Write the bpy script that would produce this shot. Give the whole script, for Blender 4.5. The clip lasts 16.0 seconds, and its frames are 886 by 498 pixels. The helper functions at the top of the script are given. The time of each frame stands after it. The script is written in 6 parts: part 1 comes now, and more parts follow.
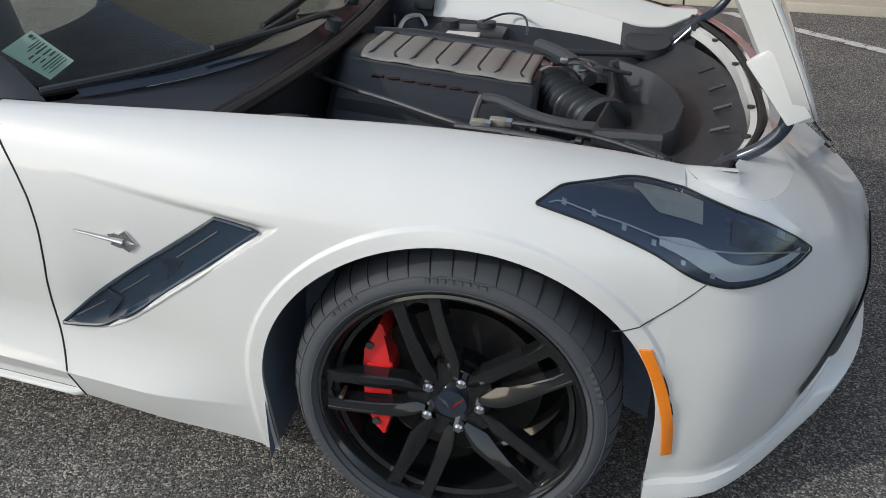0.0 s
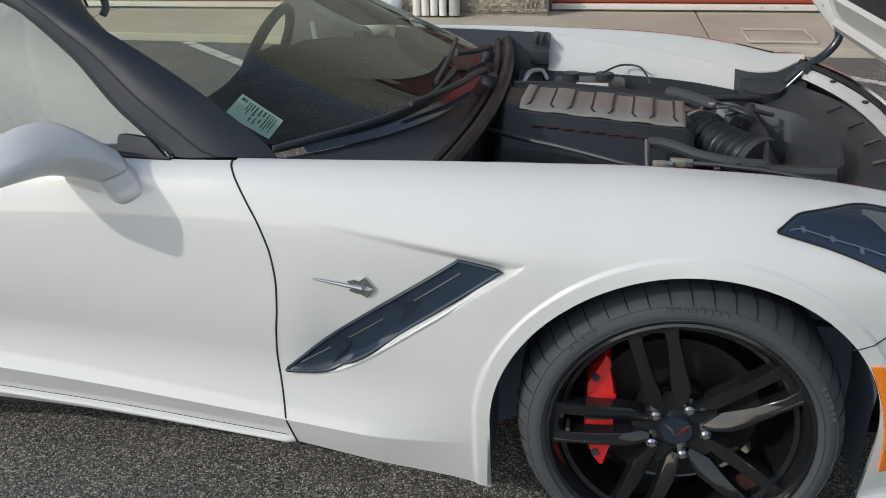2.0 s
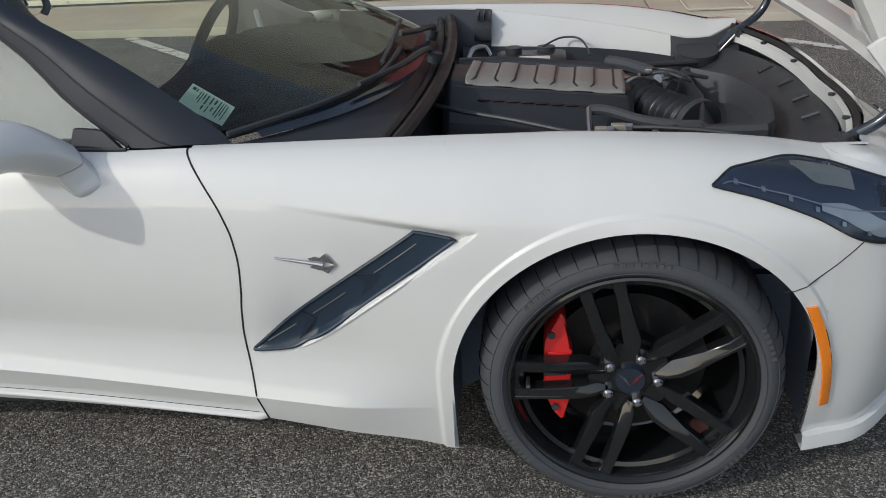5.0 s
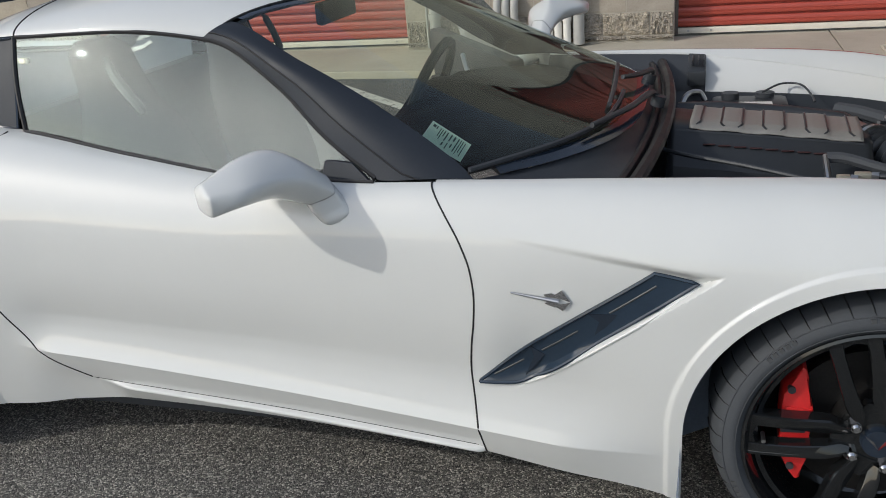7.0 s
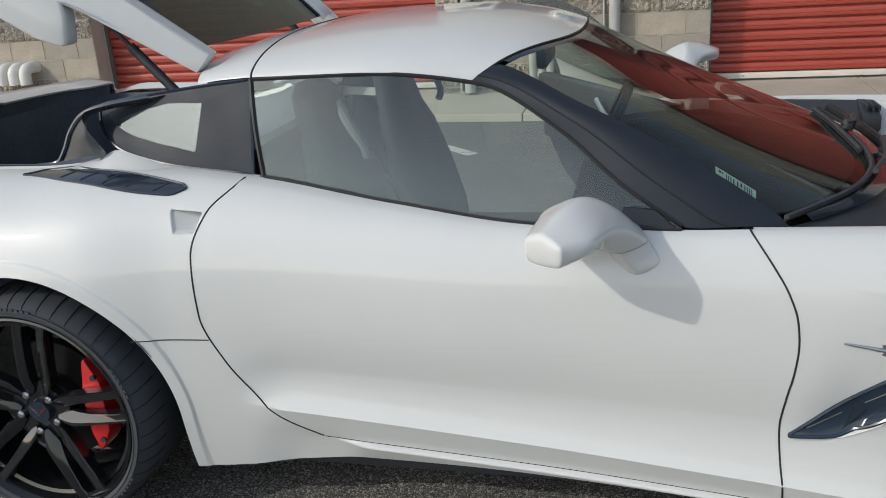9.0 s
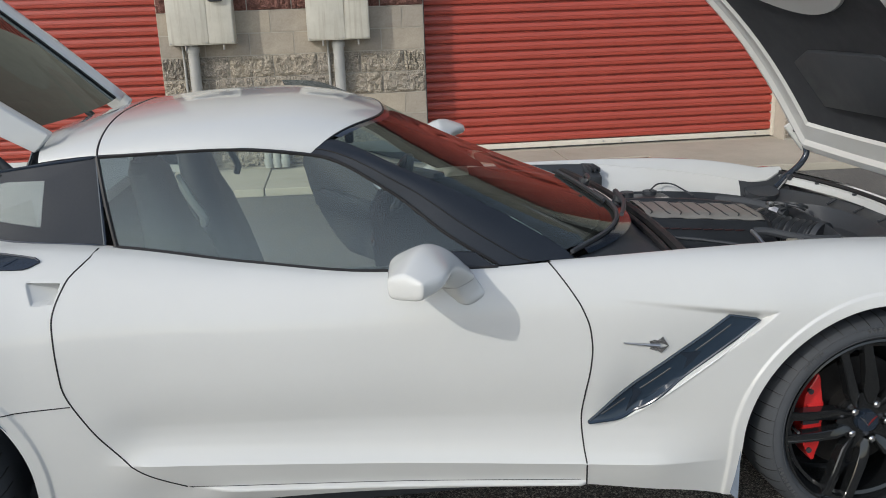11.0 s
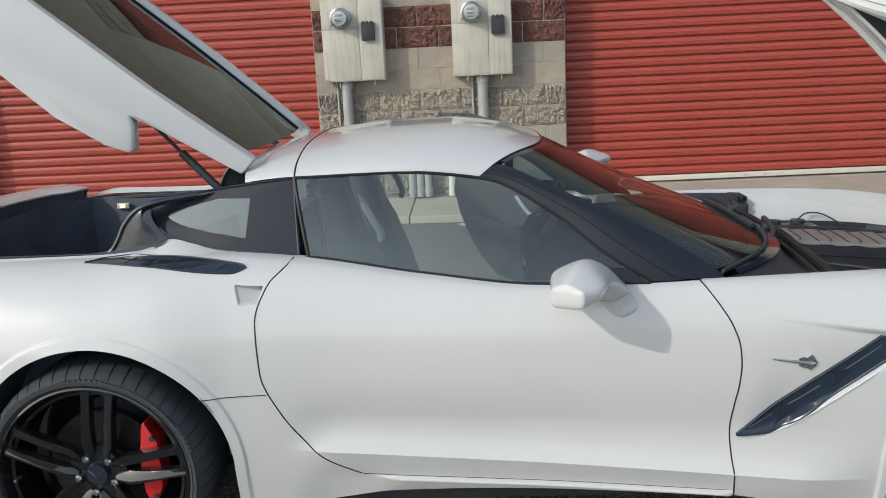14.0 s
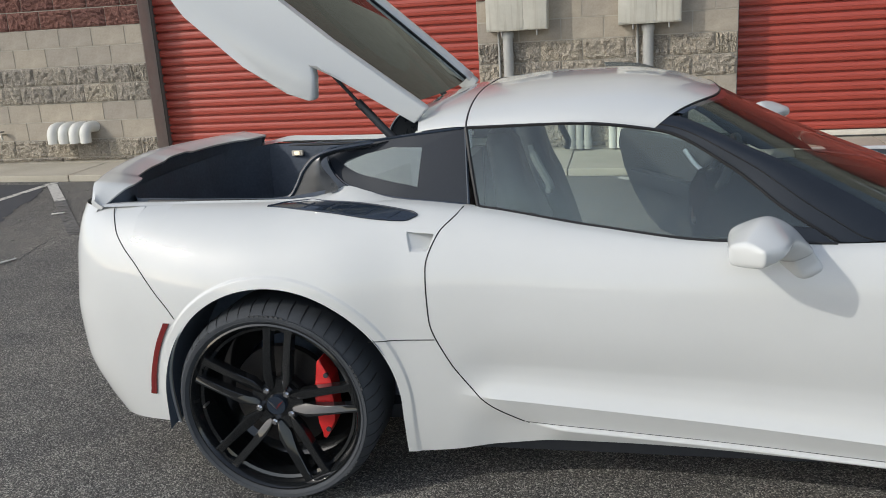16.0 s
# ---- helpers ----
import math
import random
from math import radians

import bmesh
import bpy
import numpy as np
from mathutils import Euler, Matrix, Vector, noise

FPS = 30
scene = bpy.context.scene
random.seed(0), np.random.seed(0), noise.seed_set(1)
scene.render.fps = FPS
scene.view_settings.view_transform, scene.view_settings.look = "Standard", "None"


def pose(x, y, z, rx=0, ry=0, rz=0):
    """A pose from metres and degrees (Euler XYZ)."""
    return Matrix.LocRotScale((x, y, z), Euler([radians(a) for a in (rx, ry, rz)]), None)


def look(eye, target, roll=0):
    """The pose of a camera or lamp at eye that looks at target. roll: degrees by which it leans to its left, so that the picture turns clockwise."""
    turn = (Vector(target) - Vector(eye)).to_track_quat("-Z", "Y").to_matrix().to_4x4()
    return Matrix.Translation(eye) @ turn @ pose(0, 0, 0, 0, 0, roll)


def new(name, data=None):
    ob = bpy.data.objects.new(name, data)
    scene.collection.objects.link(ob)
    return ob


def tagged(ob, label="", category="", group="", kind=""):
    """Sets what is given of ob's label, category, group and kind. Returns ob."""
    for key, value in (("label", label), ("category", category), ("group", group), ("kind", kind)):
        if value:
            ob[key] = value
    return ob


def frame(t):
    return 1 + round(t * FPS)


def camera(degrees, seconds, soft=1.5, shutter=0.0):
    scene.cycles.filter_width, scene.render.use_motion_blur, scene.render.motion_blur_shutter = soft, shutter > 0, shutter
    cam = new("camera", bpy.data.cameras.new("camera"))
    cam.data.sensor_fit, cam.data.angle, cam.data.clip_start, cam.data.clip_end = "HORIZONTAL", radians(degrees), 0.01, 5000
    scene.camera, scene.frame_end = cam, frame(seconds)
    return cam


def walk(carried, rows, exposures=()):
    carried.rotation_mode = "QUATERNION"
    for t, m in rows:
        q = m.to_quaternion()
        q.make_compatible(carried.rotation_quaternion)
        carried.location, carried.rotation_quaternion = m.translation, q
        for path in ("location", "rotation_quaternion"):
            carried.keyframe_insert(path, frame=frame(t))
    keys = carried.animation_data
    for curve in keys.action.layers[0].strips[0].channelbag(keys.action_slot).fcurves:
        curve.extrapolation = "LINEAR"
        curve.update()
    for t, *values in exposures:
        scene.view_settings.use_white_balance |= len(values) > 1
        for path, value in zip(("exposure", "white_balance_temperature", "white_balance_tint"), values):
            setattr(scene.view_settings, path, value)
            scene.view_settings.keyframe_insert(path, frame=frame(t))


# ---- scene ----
cam = camera(54.4, 16.0, soft=0.9)
PATH = [
    (0, (2.95, -2.178, 1.393), (2.611, -0.45, 0.446), 0.7),
    (0.5, (2.861, -2.197, 1.38), (2.363, -0.482, 0.479), -0.0),
    (1, (2.71, -2.153, 1.367), (2.263, -0.408, 0.499), -0.5),
    (1.5, (2.614, -2.221, 1.378), (2.191, -0.453, 0.545), -1.4),
    (2, (2.498, -2.358, 1.4), (2.185, -0.565, 0.573), -1.2),
    (2.5, (2.458, -2.399, 1.427), (2.071, -0.6, 0.645), -3.0),
    (3, (2.461, -2.431, 1.44), (1.991, -0.637, 0.69), -4.4),
    (3.5, (2.468, -2.427, 1.431), (2.063, -0.634, 0.642), -2.2),
    (4, (2.502, -2.409, 1.407), (2.19, -0.632, 0.544), -2.5),
    (4.2, (2.518, -2.406, 1.397), (2.284, -0.624, 0.519), -2.9),
    (6.3, (2.447, -2.484, 1.424), (2.212, -0.657, 0.646), -4.2),
    (6.5, (2.422, -2.476, 1.422), (2.084, -0.656, 0.664), -4.3),
    (7, (2.341, -2.481, 1.41), (1.782, -0.712, 0.661), -4.8),
    (7.5, (2.138, -2.476, 1.404), (1.461, -0.735, 0.688), -6.1),
    (8, (1.943, -2.515, 1.425), (1.222, -0.796, 0.7), -5.8),
    (8.5, (1.734, -2.647, 1.448), (1.155, -0.863, 0.755), -2.8),
    (9, (1.581, -2.59, 1.451), (1.122, -0.761, 0.786), -3.9),
    (9.5, (1.479, -2.567, 1.463), (1.101, -0.717, 0.804), -4.7),
    (10, (1.38, -2.686, 1.459), (1.473, -0.786, 0.838), -4.0),
    (10.2, (1.347, -2.747, 1.475), (1.565, -0.853, 0.869), -1.9),
    (12.3, (1.175, -3.178, 1.518), (1.24, -1.218, 1.121), -2.7),
    (12.5, (1.154, -3.189, 1.519), (1.158, -1.227, 1.133), -2.9),
    (13, (1.142, -3.186, 1.523), (1.04, -1.226, 1.141), -3.0),
    (13.5, (1.17, -3.199, 1.523), (1.023, -1.247, 1.114), -3.3),
    (14, (1.161, -3.185, 1.515), (1.081, -1.236, 1.072), -2.8),
    (14.5, (1.136, -3.204, 1.524), (0.927, -1.281, 1.016), -3.7),
    (15, (1.105, -3.21, 1.534), (0.693, -1.328, 0.998), -4.1),
    (15.5, (1.092, -3.21, 1.525), (0.598, -1.351, 0.978), -3.6),
    (16, (1.105, -3.197, 1.516), (0.68, -1.317, 0.984), -3.6),
]
walk(cam, [(t, look(eye, target, roll)) for t, eye, target, roll in PATH],
     [(0, -0.22), (1.5, -0.33), (3, -0.43), (9.5, -0.43), (12.5, -0.36), (16, -0.36)])

# ---- light ----
SUN_WAY = Vector((1.22, 1.0, -0.97)).normalized()
world = bpy.data.worlds.new("sky")
scene.world = world
world.use_nodes = True
wn = world.node_tree
sky = wn.nodes.new("ShaderNodeTexSky")
sky.sky_type, sky.sun_disc = "NISHITA", False
sky.sun_elevation = math.asin(-SUN_WAY.z)
sky.sun_rotation = math.atan2(-SUN_WAY.x, -SUN_WAY.y)
sky.air_density, sky.dust_density = 1.0, 1.2
haze = wn.nodes.new("ShaderNodeHueSaturation")
haze.inputs["Saturation"].default_value = 0.62
wn.links.new(sky.outputs[0], haze.inputs["Color"])
wn.links.new(haze.outputs[0], wn.nodes["Background"].inputs[0])
wn.nodes["Background"].inputs[1].default_value = 0.255
sun = new("sun", bpy.data.lights.new("sun", "SUN"))
sun.data.energy, sun.data.angle, sun.data.color = 2.2, radians(0.6), (1.0, 0.97, 0.89)
sun.matrix_world = look((-20, -15, 16), Vector((-20, -15, 16)) + SUN_WAY)


# ---- materials ----
def material(name):
    m = bpy.data.materials.new(name)
    m.use_nodes = True
    return m, m.node_tree, m.node_tree.nodes["Principled BSDF"]


def coords(t, kind="Object"):
    return t.nodes.new("ShaderNodeTexCoord").outputs[kind]


def noise_tex(t, scale, detail=4.0, rough=0.6, at=None):
    n = t.nodes.new("ShaderNodeTexNoise")
    n.inputs["Scale"].default_value, n.inputs["Detail"].default_value = scale, detail
    n.inputs["Roughness"].default_value = rough
    t.links.new(at if at else coords(t), n.inputs["Vector"])
    return n.outputs["Fac"]


def ramp(t, fac, *stops):
    r = t.nodes.new("ShaderNodeValToRGB")
    while len(r.color_ramp.elements) < len(stops):
        r.color_ramp.elements.new(0.5)
    for e, (p, c) in zip(r.color_ramp.elements, stops):
        e.position, e.color = p, (*c, 1) if len(c) == 3 else c
    t.links.new(fac, r.inputs[0])
    return r.outputs[0]


def mix(t, fac, a, b, mode="MIX"):
    n = t.nodes.new("ShaderNodeMix")
    n.data_type, n.blend_type = "RGBA", mode
    for socket, v in ((n.inputs["Factor"], fac), (n.inputs["A"], a), (n.inputs["B"], b)):
        if isinstance(v, bpy.types.NodeSocket):
            t.links.new(v, socket)
        elif isinstance(v, (int, float)):
            socket.default_value = v
        else:
            socket.default_value = (*v, 1)
    return n.outputs["Result"]


def bump(t, p, height, strength=0.3, dist=0.01):
    b = t.nodes.new("ShaderNodeBump")
    b.inputs["Strength"].default_value, b.inputs["Distance"].default_value = strength, dist
    t.links.new(height, b.inputs["Height"])
    t.links.new(b.outputs[0], p.inputs["Normal"])


def plain(name, colour, rough=0.5, metal=0.0, coat=0.0, vary=0.12, scale=9.0, relief=0.0, grain=250.0):
    """A surface with a fine and a broad unevenness of tone and gloss."""
    m, t, p = material(name)
    a, b = noise_tex(t, scale, 5), noise_tex(t, scale * 17, 3)
    lo, hi = [c * (1 - vary) for c in colour], [min(1, c * (1 + vary)) for c in colour]
    tone = mix(t, 0.35, ramp(t, a, (0.3, lo), (0.7, hi)), ramp(t, b, (0.3, lo), (0.7, hi)))
    t.links.new(tone, p.inputs["Base Color"])
    t.links.new(ramp(t, a, (0.3, (rough * 0.85,) * 3), (0.7, (min(1, rough * 1.15),) * 3)), p.inputs["Roughness"])
    p.inputs["Metallic"].default_value, p.inputs["Coat Weight"].default_value = metal, coat
    p.inputs["Coat Roughness"].default_value = 0.04
    if relief:
        bump(t, p, noise_tex(t, grain, 3), relief, 0.002)
    return m


def glass(name, tint, gloss=0.0, veil=0.03, film_tone=1.0):
    """Thin tinted pane: what is behind it, dimmed, under a pale veil that imitates sky haze and a mirror film that
    grows at grazing angles.
    """
    m, t, p = material(name)
    t.nodes.remove(p)
    see, film, veil_bsdf = t.nodes.new("ShaderNodeBsdfTransparent"), t.nodes.new("ShaderNodeBsdfGlossy"), t.nodes.new("ShaderNodeBsdfDiffuse")
    see.inputs[0].default_value = (*tint, 1)
    # pale diffuse share painted in for the hazy sky glow on the pane
    veil_bsdf.inputs[0].default_value = (0.62, 0.64, 0.62, 1)
    film.inputs["Roughness"].default_value = 0.015
    film.inputs["Color"].default_value = (0.86 * film_tone, 0.97 * film_tone, 0.97 * film_tone, 1)
    fr, both, veiled = t.nodes.new("ShaderNodeFresnel"), t.nodes.new("ShaderNodeMixShader"), t.nodes.new("ShaderNodeMixShader")
    fr.inputs["IOR"].default_value = 1.55 + gloss
    t.links.new(ramp(t, noise_tex(t, 5, 1, 0.5), (0.3, (veil * 0.7,) * 3), (0.75, (veil * 1.4,) * 3)), veiled.inputs[0])
    for a, b in ((see.outputs[0], veiled.inputs[1]), (veil_bsdf.outputs[0], veiled.inputs[2]), (fr.outputs[0], both.inputs[0]), (veiled.outputs[0], both.inputs[1]), (film.outputs[0], both.inputs[2]),
                 (both.outputs[0], t.nodes["Material Output"].inputs[0])):
        t.links.new(a, b)
    return m


def paint(name, colour):
    m, t, p = material(name)
    a = noise_tex(t, 3.0, 4)
    t.links.new(ramp(t, a, (0.35, [c * 0.97 for c in colour]), (0.65, colour)), p.inputs["Base Color"])
    p.inputs["Roughness"].default_value, p.inputs["Specular IOR Level"].default_value = 0.5, 0.3
    p.inputs["Coat Weight"].default_value = 1.0
    t.links.new(ramp(t, noise_tex(t, 38.0, 4), (0.35, (0.03,) * 3), (0.7, (0.06,) * 3)), p.inputs["Coat Roughness"])
    bump(t, p, noise_tex(t, 900.0, 2), 0.012, 0.0005)
    return m


WHITE = paint("white_paint", (0.60, 0.61, 0.60))
BLACK_GLOSS = plain("black_gloss", (0.016, 0.024, 0.038), 0.16, coat=0.5)
MOULD = plain("moulding", (0.030, 0.034, 0.040), 0.28)
PILLAR_BLACK = plain("pillar_black", (0.017, 0.022, 0.031), 0.5)
PILLAR_BLACK.node_tree.nodes["Principled BSDF"].inputs["Specular IOR Level"].default_value = 0.25
BLACK = plain("black_plastic", (0.032, 0.036, 0.042), 0.5, relief=0.15)
BAY_BLACK = plain("bay_plastic", (0.022, 0.025, 0.029), 0.36, relief=0.1)
DARK = plain("dark_lining", (0.028, 0.031, 0.037), 0.85)
VENT_NAVY = plain("vent_navy", (0.020, 0.034, 0.054), 0.2)
WELL = plain("well_liner", (0.14, 0.175, 0.23), 0.85, vary=0.25)
CARPET = plain("bay_carpet", (0.092, 0.110, 0.142), 0.85, vary=0.3, scale=5)
DASH = plain("dash_vinyl", (0.012, 0.012, 0.013), 0.75)
DASH.node_tree.nodes["Principled BSDF"].inputs["Specular IOR Level"].default_value = 0.12
RUBBER = plain("rubber", (0.052, 0.057, 0.064), 0.7, relief=0.25, grain=400)
RUBBER.node_tree.nodes["Principled BSDF"].inputs["Specular IOR Level"].default_value = 0.3
STAMP = plain("rubber_print", (0.06, 0.063, 0.066), 0.55)
SEAL = plain("seal_rubber", (0.012, 0.012, 0.013), 0.55)
CHROME = plain("chrome", (0.75, 0.75, 0.76), 0.12, 1.0)
STEEL = plain("steel", (0.45, 0.45, 0.46), 0.35, 1.0)
IRON = plain("disc_iron", (0.030, 0.029, 0.029), 0.45, 0.6, vary=0.3)
RED = plain("caliper_red", (0.60, 0.022, 0.022), 0.35, coat=0.4)
RIM = plain("rim_black", (0.010, 0.011, 0.012), 0.14, coat=0.7)
RIM.node_tree.nodes["Principled BSDF"].inputs["Specular IOR Level"].default_value = 0.35
COVER_GREY = plain("cover_silver", (0.23, 0.222, 0.205), 0.45, 0.15)
AMBER = plain("amber_lens", (0.85, 0.23, 0.01), 0.15, coat=0.8)
RED_LENS = plain("red_lens", (0.16, 0.012, 0.012), 0.15, coat=0.8)
TINT = glass("window_glass", (0.80, 0.92, 0.84), 0.33, 0.014)
PRIVACY = glass("hatch_tint", (0.03, 0.035, 0.034), 0.25, 0.004, 0.65)
SHIELD = glass("windscreen_glass", (0.86, 0.94, 0.82), -0.03, 0.006, 0.95)
LENS = glass("lens_glass", (0.86, 0.90, 0.95), -0.1, 0.01)
LAMP_BLUE = plain("lamp_housing", (0.030, 0.056, 0.105), 0.25, coat=0.4)
FROST = plain("frosted_bar", (0.62, 0.63, 0.62), 0.3, coat=0.5)
WORD_RED = plain("dull_red", (0.045, 0.018, 0.018), 0.5)
LEATHER = plain("grey_leather", (0.055, 0.057, 0.06), 0.55)
BELT = plain("belt_grey", (0.28, 0.29, 0.29), 0.6)
PAPER = plain("paper", (0.72, 0.90, 0.86), 0.7, vary=0.03)
SIGN_RED = plain("sign_red", (0.42, 0.035, 0.045), 0.45)
INK = plain("ink", (0.06, 0.10, 0.10), 0.7)
BRASS = plain("brass_fitting", (0.42, 0.40, 0.33), 0.4, 0.6)


def asphalt():
    m, t, p = material("asphalt")
    at = coords(t)
    v, w = t.nodes.new("ShaderNodeTexVoronoi"), t.nodes.new("ShaderNodeTexVoronoi")
    v.inputs["Scale"].default_value, w.inputs["Scale"].default_value = 235, 460
    for n in (v, w):
        t.links.new(at, n.inputs["Vector"])
    pick = t.nodes.new("ShaderNodeSeparateColor")
    t.links.new(v.outputs["Color"], pick.inputs[0])
    stones = ramp(t, pick.outputs[0], (0.08, (0.014, 0.015, 0.016)), (0.28, (0.082, 0.080, 0.073)), (0.72, (0.172, 0.166, 0.149)), (0.97, (0.60, 0.58, 0.52)))
    sand = ramp(t, w.outputs["Color"], (0.2, (0.030, 0.032, 0.034)), (0.6, (0.115, 0.114, 0.108)), (0.92, (0.38, 0.365, 0.33)))
    broad = ramp(t, noise_tex(t, 0.7, 6, 0.65, at), (0.3, (0.70, 0.71, 0.73)), (0.7, (1.12, 1.11, 1.09)))
    patches = ramp(t, noise_tex(t, 2.6, 5, 0.6, at), (0.35, (0.82, 0.82, 0.84)), (0.65, (1.08, 1.07, 1.05)))
    tone = mix(t, 1.0, mix(t, 1.0, mix(t, 0.20, stones, sand), broad, "MULTIPLY"), patches, "MULTIPLY")
    t.links.new(tone, p.inputs["Base Color"])
    p.inputs["Roughness"].default_value = 0.85
    high = t.nodes.new("ShaderNodeMath")
    high.operation = "SUBTRACT"
    high.inputs[0].default_value = 1.0
    t.links.new(mix(t, 0.35, v.outputs["Distance"], w.outputs["Distance"]), high.inputs[1])
    bump(t, p, high.outputs[0], 0.9, 0.006)
    return m


def masonry(name, lo, hi, rough_face):
    m, t, p = material(name)
    info = t.nodes.new("ShaderNodeObjectInfo").outputs["Random"]
    fine, wide = noise_tex(t, 60, 5, 0.7), noise_tex(t, 7, 4)
    base = ramp(t, mix(t, 0.55, fine, wide), (0.33, lo), (0.67, hi))
    if rough_face:
        v = t.nodes.new("ShaderNodeTexVoronoi")
        v.inputs["Scale"].default_value = 75
        t.links.new(coords(t), v.inputs["Vector"])
        chips = ramp(t, v.outputs["Color"], (0.1, [c * 0.62 for c in lo]), (0.5, lo), (0.9, [min(1, c * 1.18) for c in hi]))
        base = mix(t, 0.45, base, chips)
    shade = ramp(t, info, (0.0, (0.86, 0.86, 0.88)), (1.0, (1.06, 1.04, 1.0)))
    t.links.new(mix(t, 1.0, base, shade, "MULTIPLY"), p.inputs["Base Color"])
    p.inputs["Roughness"].default_value = 0.9
    bump(t, p, mix(t, 0.6, noise_tex(t, 55, 5, 0.75), v.outputs["Distance"]) if rough_face else mix(t, 0.5, noise_tex(t, 90, 4), fine), 0.95 if rough_face else 0.25, 0.03 if rough_face else 0.003)
    return m


def concrete():
    m, t, p = material("concrete")
    at = coords(t)
    a, b = noise_tex(t, 1.3, 6, 0.65, at), noise_tex(t, 140, 3, 0.6, at)
    tone = mix(t, 0.4, ramp(t, a, (0.3, (0.33, 0.300, 0.240)), (0.7, (0.52, 0.475, 0.385))), ramp(t, b, (0.3, (0.33, 0.30, 0.24)), (0.7, (0.50, 0.46, 0.38))))
    t.links.new(tone, p.inputs["Base Color"])
    p.inputs["Roughness"].default_value = 0.9
    bump(t, p, b, 0.3, 0.003)
    return m


ASPHALT, CONCRETE = asphalt(), concrete()
TAN = masonry("tan_block", (0.30, 0.265, 0.215), (0.42, 0.375, 0.31), False)
SPLIT = masonry("split_block", (0.33, 0.295, 0.24), (0.52, 0.465, 0.385), True)
REDBLOCK = masonry("red_split_block", (0.16, 0.075, 0.06), (0.27, 0.125, 0.10), True)
MORTAR = plain("mortar", (0.42, 0.385, 0.325), 0.95, relief=0.3)
DOOR_RED = plain("red_steel", (0.36, 0.058, 0.038), 0.42, vary=0.08, scale=2.0, coat=0.1)
CREAM = plain("cream_paint", (0.62, 0.58, 0.50), 0.55, vary=0.08)
def cabinet_paint():
    m, t, p = material("box_beige")
    at = coords(t)
    tall = t.nodes.new("ShaderNodeMapping")
    tall.inputs["Scale"].default_value = (34, 34, 1.6)
    t.links.new(at, tall.inputs["Vector"])
    streak = ramp(t, noise_tex(t, 1.0, 4, 0.6, tall.outputs[0]), (0.50, (0, 0, 0)), (0.74, (0.65, 0.65, 0.65)))
    broad = ramp(t, noise_tex(t, 5, 5, 0.65, at), (0.3, (0.46, 0.44, 0.375)), (0.7, (0.57, 0.55, 0.475)))
    t.links.new(mix(t, streak, broad, (0.34, 0.30, 0.235)), p.inputs["Base Color"])
    p.inputs["Roughness"].default_value = 0.55
    return m


BOX_PAINT = cabinet_paint()
CONDUIT = plain("conduit_grey", (0.36, 0.36, 0.34), 0.5)
PVC = plain("white_pvc", (0.66, 0.65, 0.60), 0.45, vary=0.08)
JAMB = plain("jamb_brown", (0.115, 0.10, 0.09), 0.6)


def line_paint(name, left, tone):
    m, t, p = material(name)
    wear = ramp(t, noise_tex(t, 16, 6, 0.75), (left, (0, 0, 0)), (left + 0.10, (1, 1, 1)))
    t.links.new(mix(t, wear, (0.06, 0.058, 0.055), tone), p.inputs["Base Color"])
    p.inputs["Roughness"].default_value = 0.85
    bump(t, p, noise_tex(t, 140, 3), 0.6, 0.004)
    return m


DARK_PATCH = plain("sealed_asphalt", (0.052, 0.055, 0.062), 0.85, vary=0.35, scale=4.0, relief=0.8, grain=160)
GRIT = plain("grit", (0.26, 0.25, 0.22), 0.9, vary=0.4, scale=30.0)
WORN = line_paint("worn_line", 0.38, (0.55, 0.54, 0.50))
GHOST = line_paint("ghost_line", 0.42, (0.15, 0.148, 0.140))


# ---- mesh helpers ----
def curve(*pts):
    """A smooth function through (x, y) pairs, flat outside them."""
    xs, ys = [p[0] for p in pts], [p[1] for p in pts]
    n = len(xs)
    d = [(ys[i + 1] - ys[i]) / (xs[i + 1] - xs[i]) for i in range(n - 1)]
    m = [d[0]] + [0 if d[i - 1] * d[i] <= 0 else 2 * d[i - 1] * d[i] / (d[i - 1] + d[i]) for i in range(1, n - 1)] + [d[-1]]

    def f(x):
        if x <= xs[0]:
            return ys[0]
        if x >= xs[-1]:
            return ys[-1]
        i = max(k for k in range(n - 1) if xs[k] <= x)
        w = xs[i + 1] - xs[i]
        t = (x - xs[i]) / w
        return (ys[i] * (1 + 2 * t) * (1 - t) ** 2 + m[i] * w * t * (1 - t) ** 2 + ys[i + 1] * t * t * (3 - 2 * t) + m[i + 1] * w * t * t * (t - 1))
    return f


def lerp(a, b, t):
    return a + (b - a) * t


def step(a, b, x):
    t = max(0.0, min(1.0, (x - a) / (b - a)))
    return t * t * (3 - 2 * t)


def sheet(rows, bm=None, closed=False):
    """Quads between rows of equally many points."""
    bm = bm or bmesh.new()
    vs = [[bm.verts.new(p) for p in r] for r in rows]
    n = len(rows[0])
    for a, b in zip(vs, vs[1:]):
        for i in range(n if closed else n - 1):
            k = (i + 1) % n
            bm.faces.new((a[i], a[k], b[k], b[i]))
    return bm


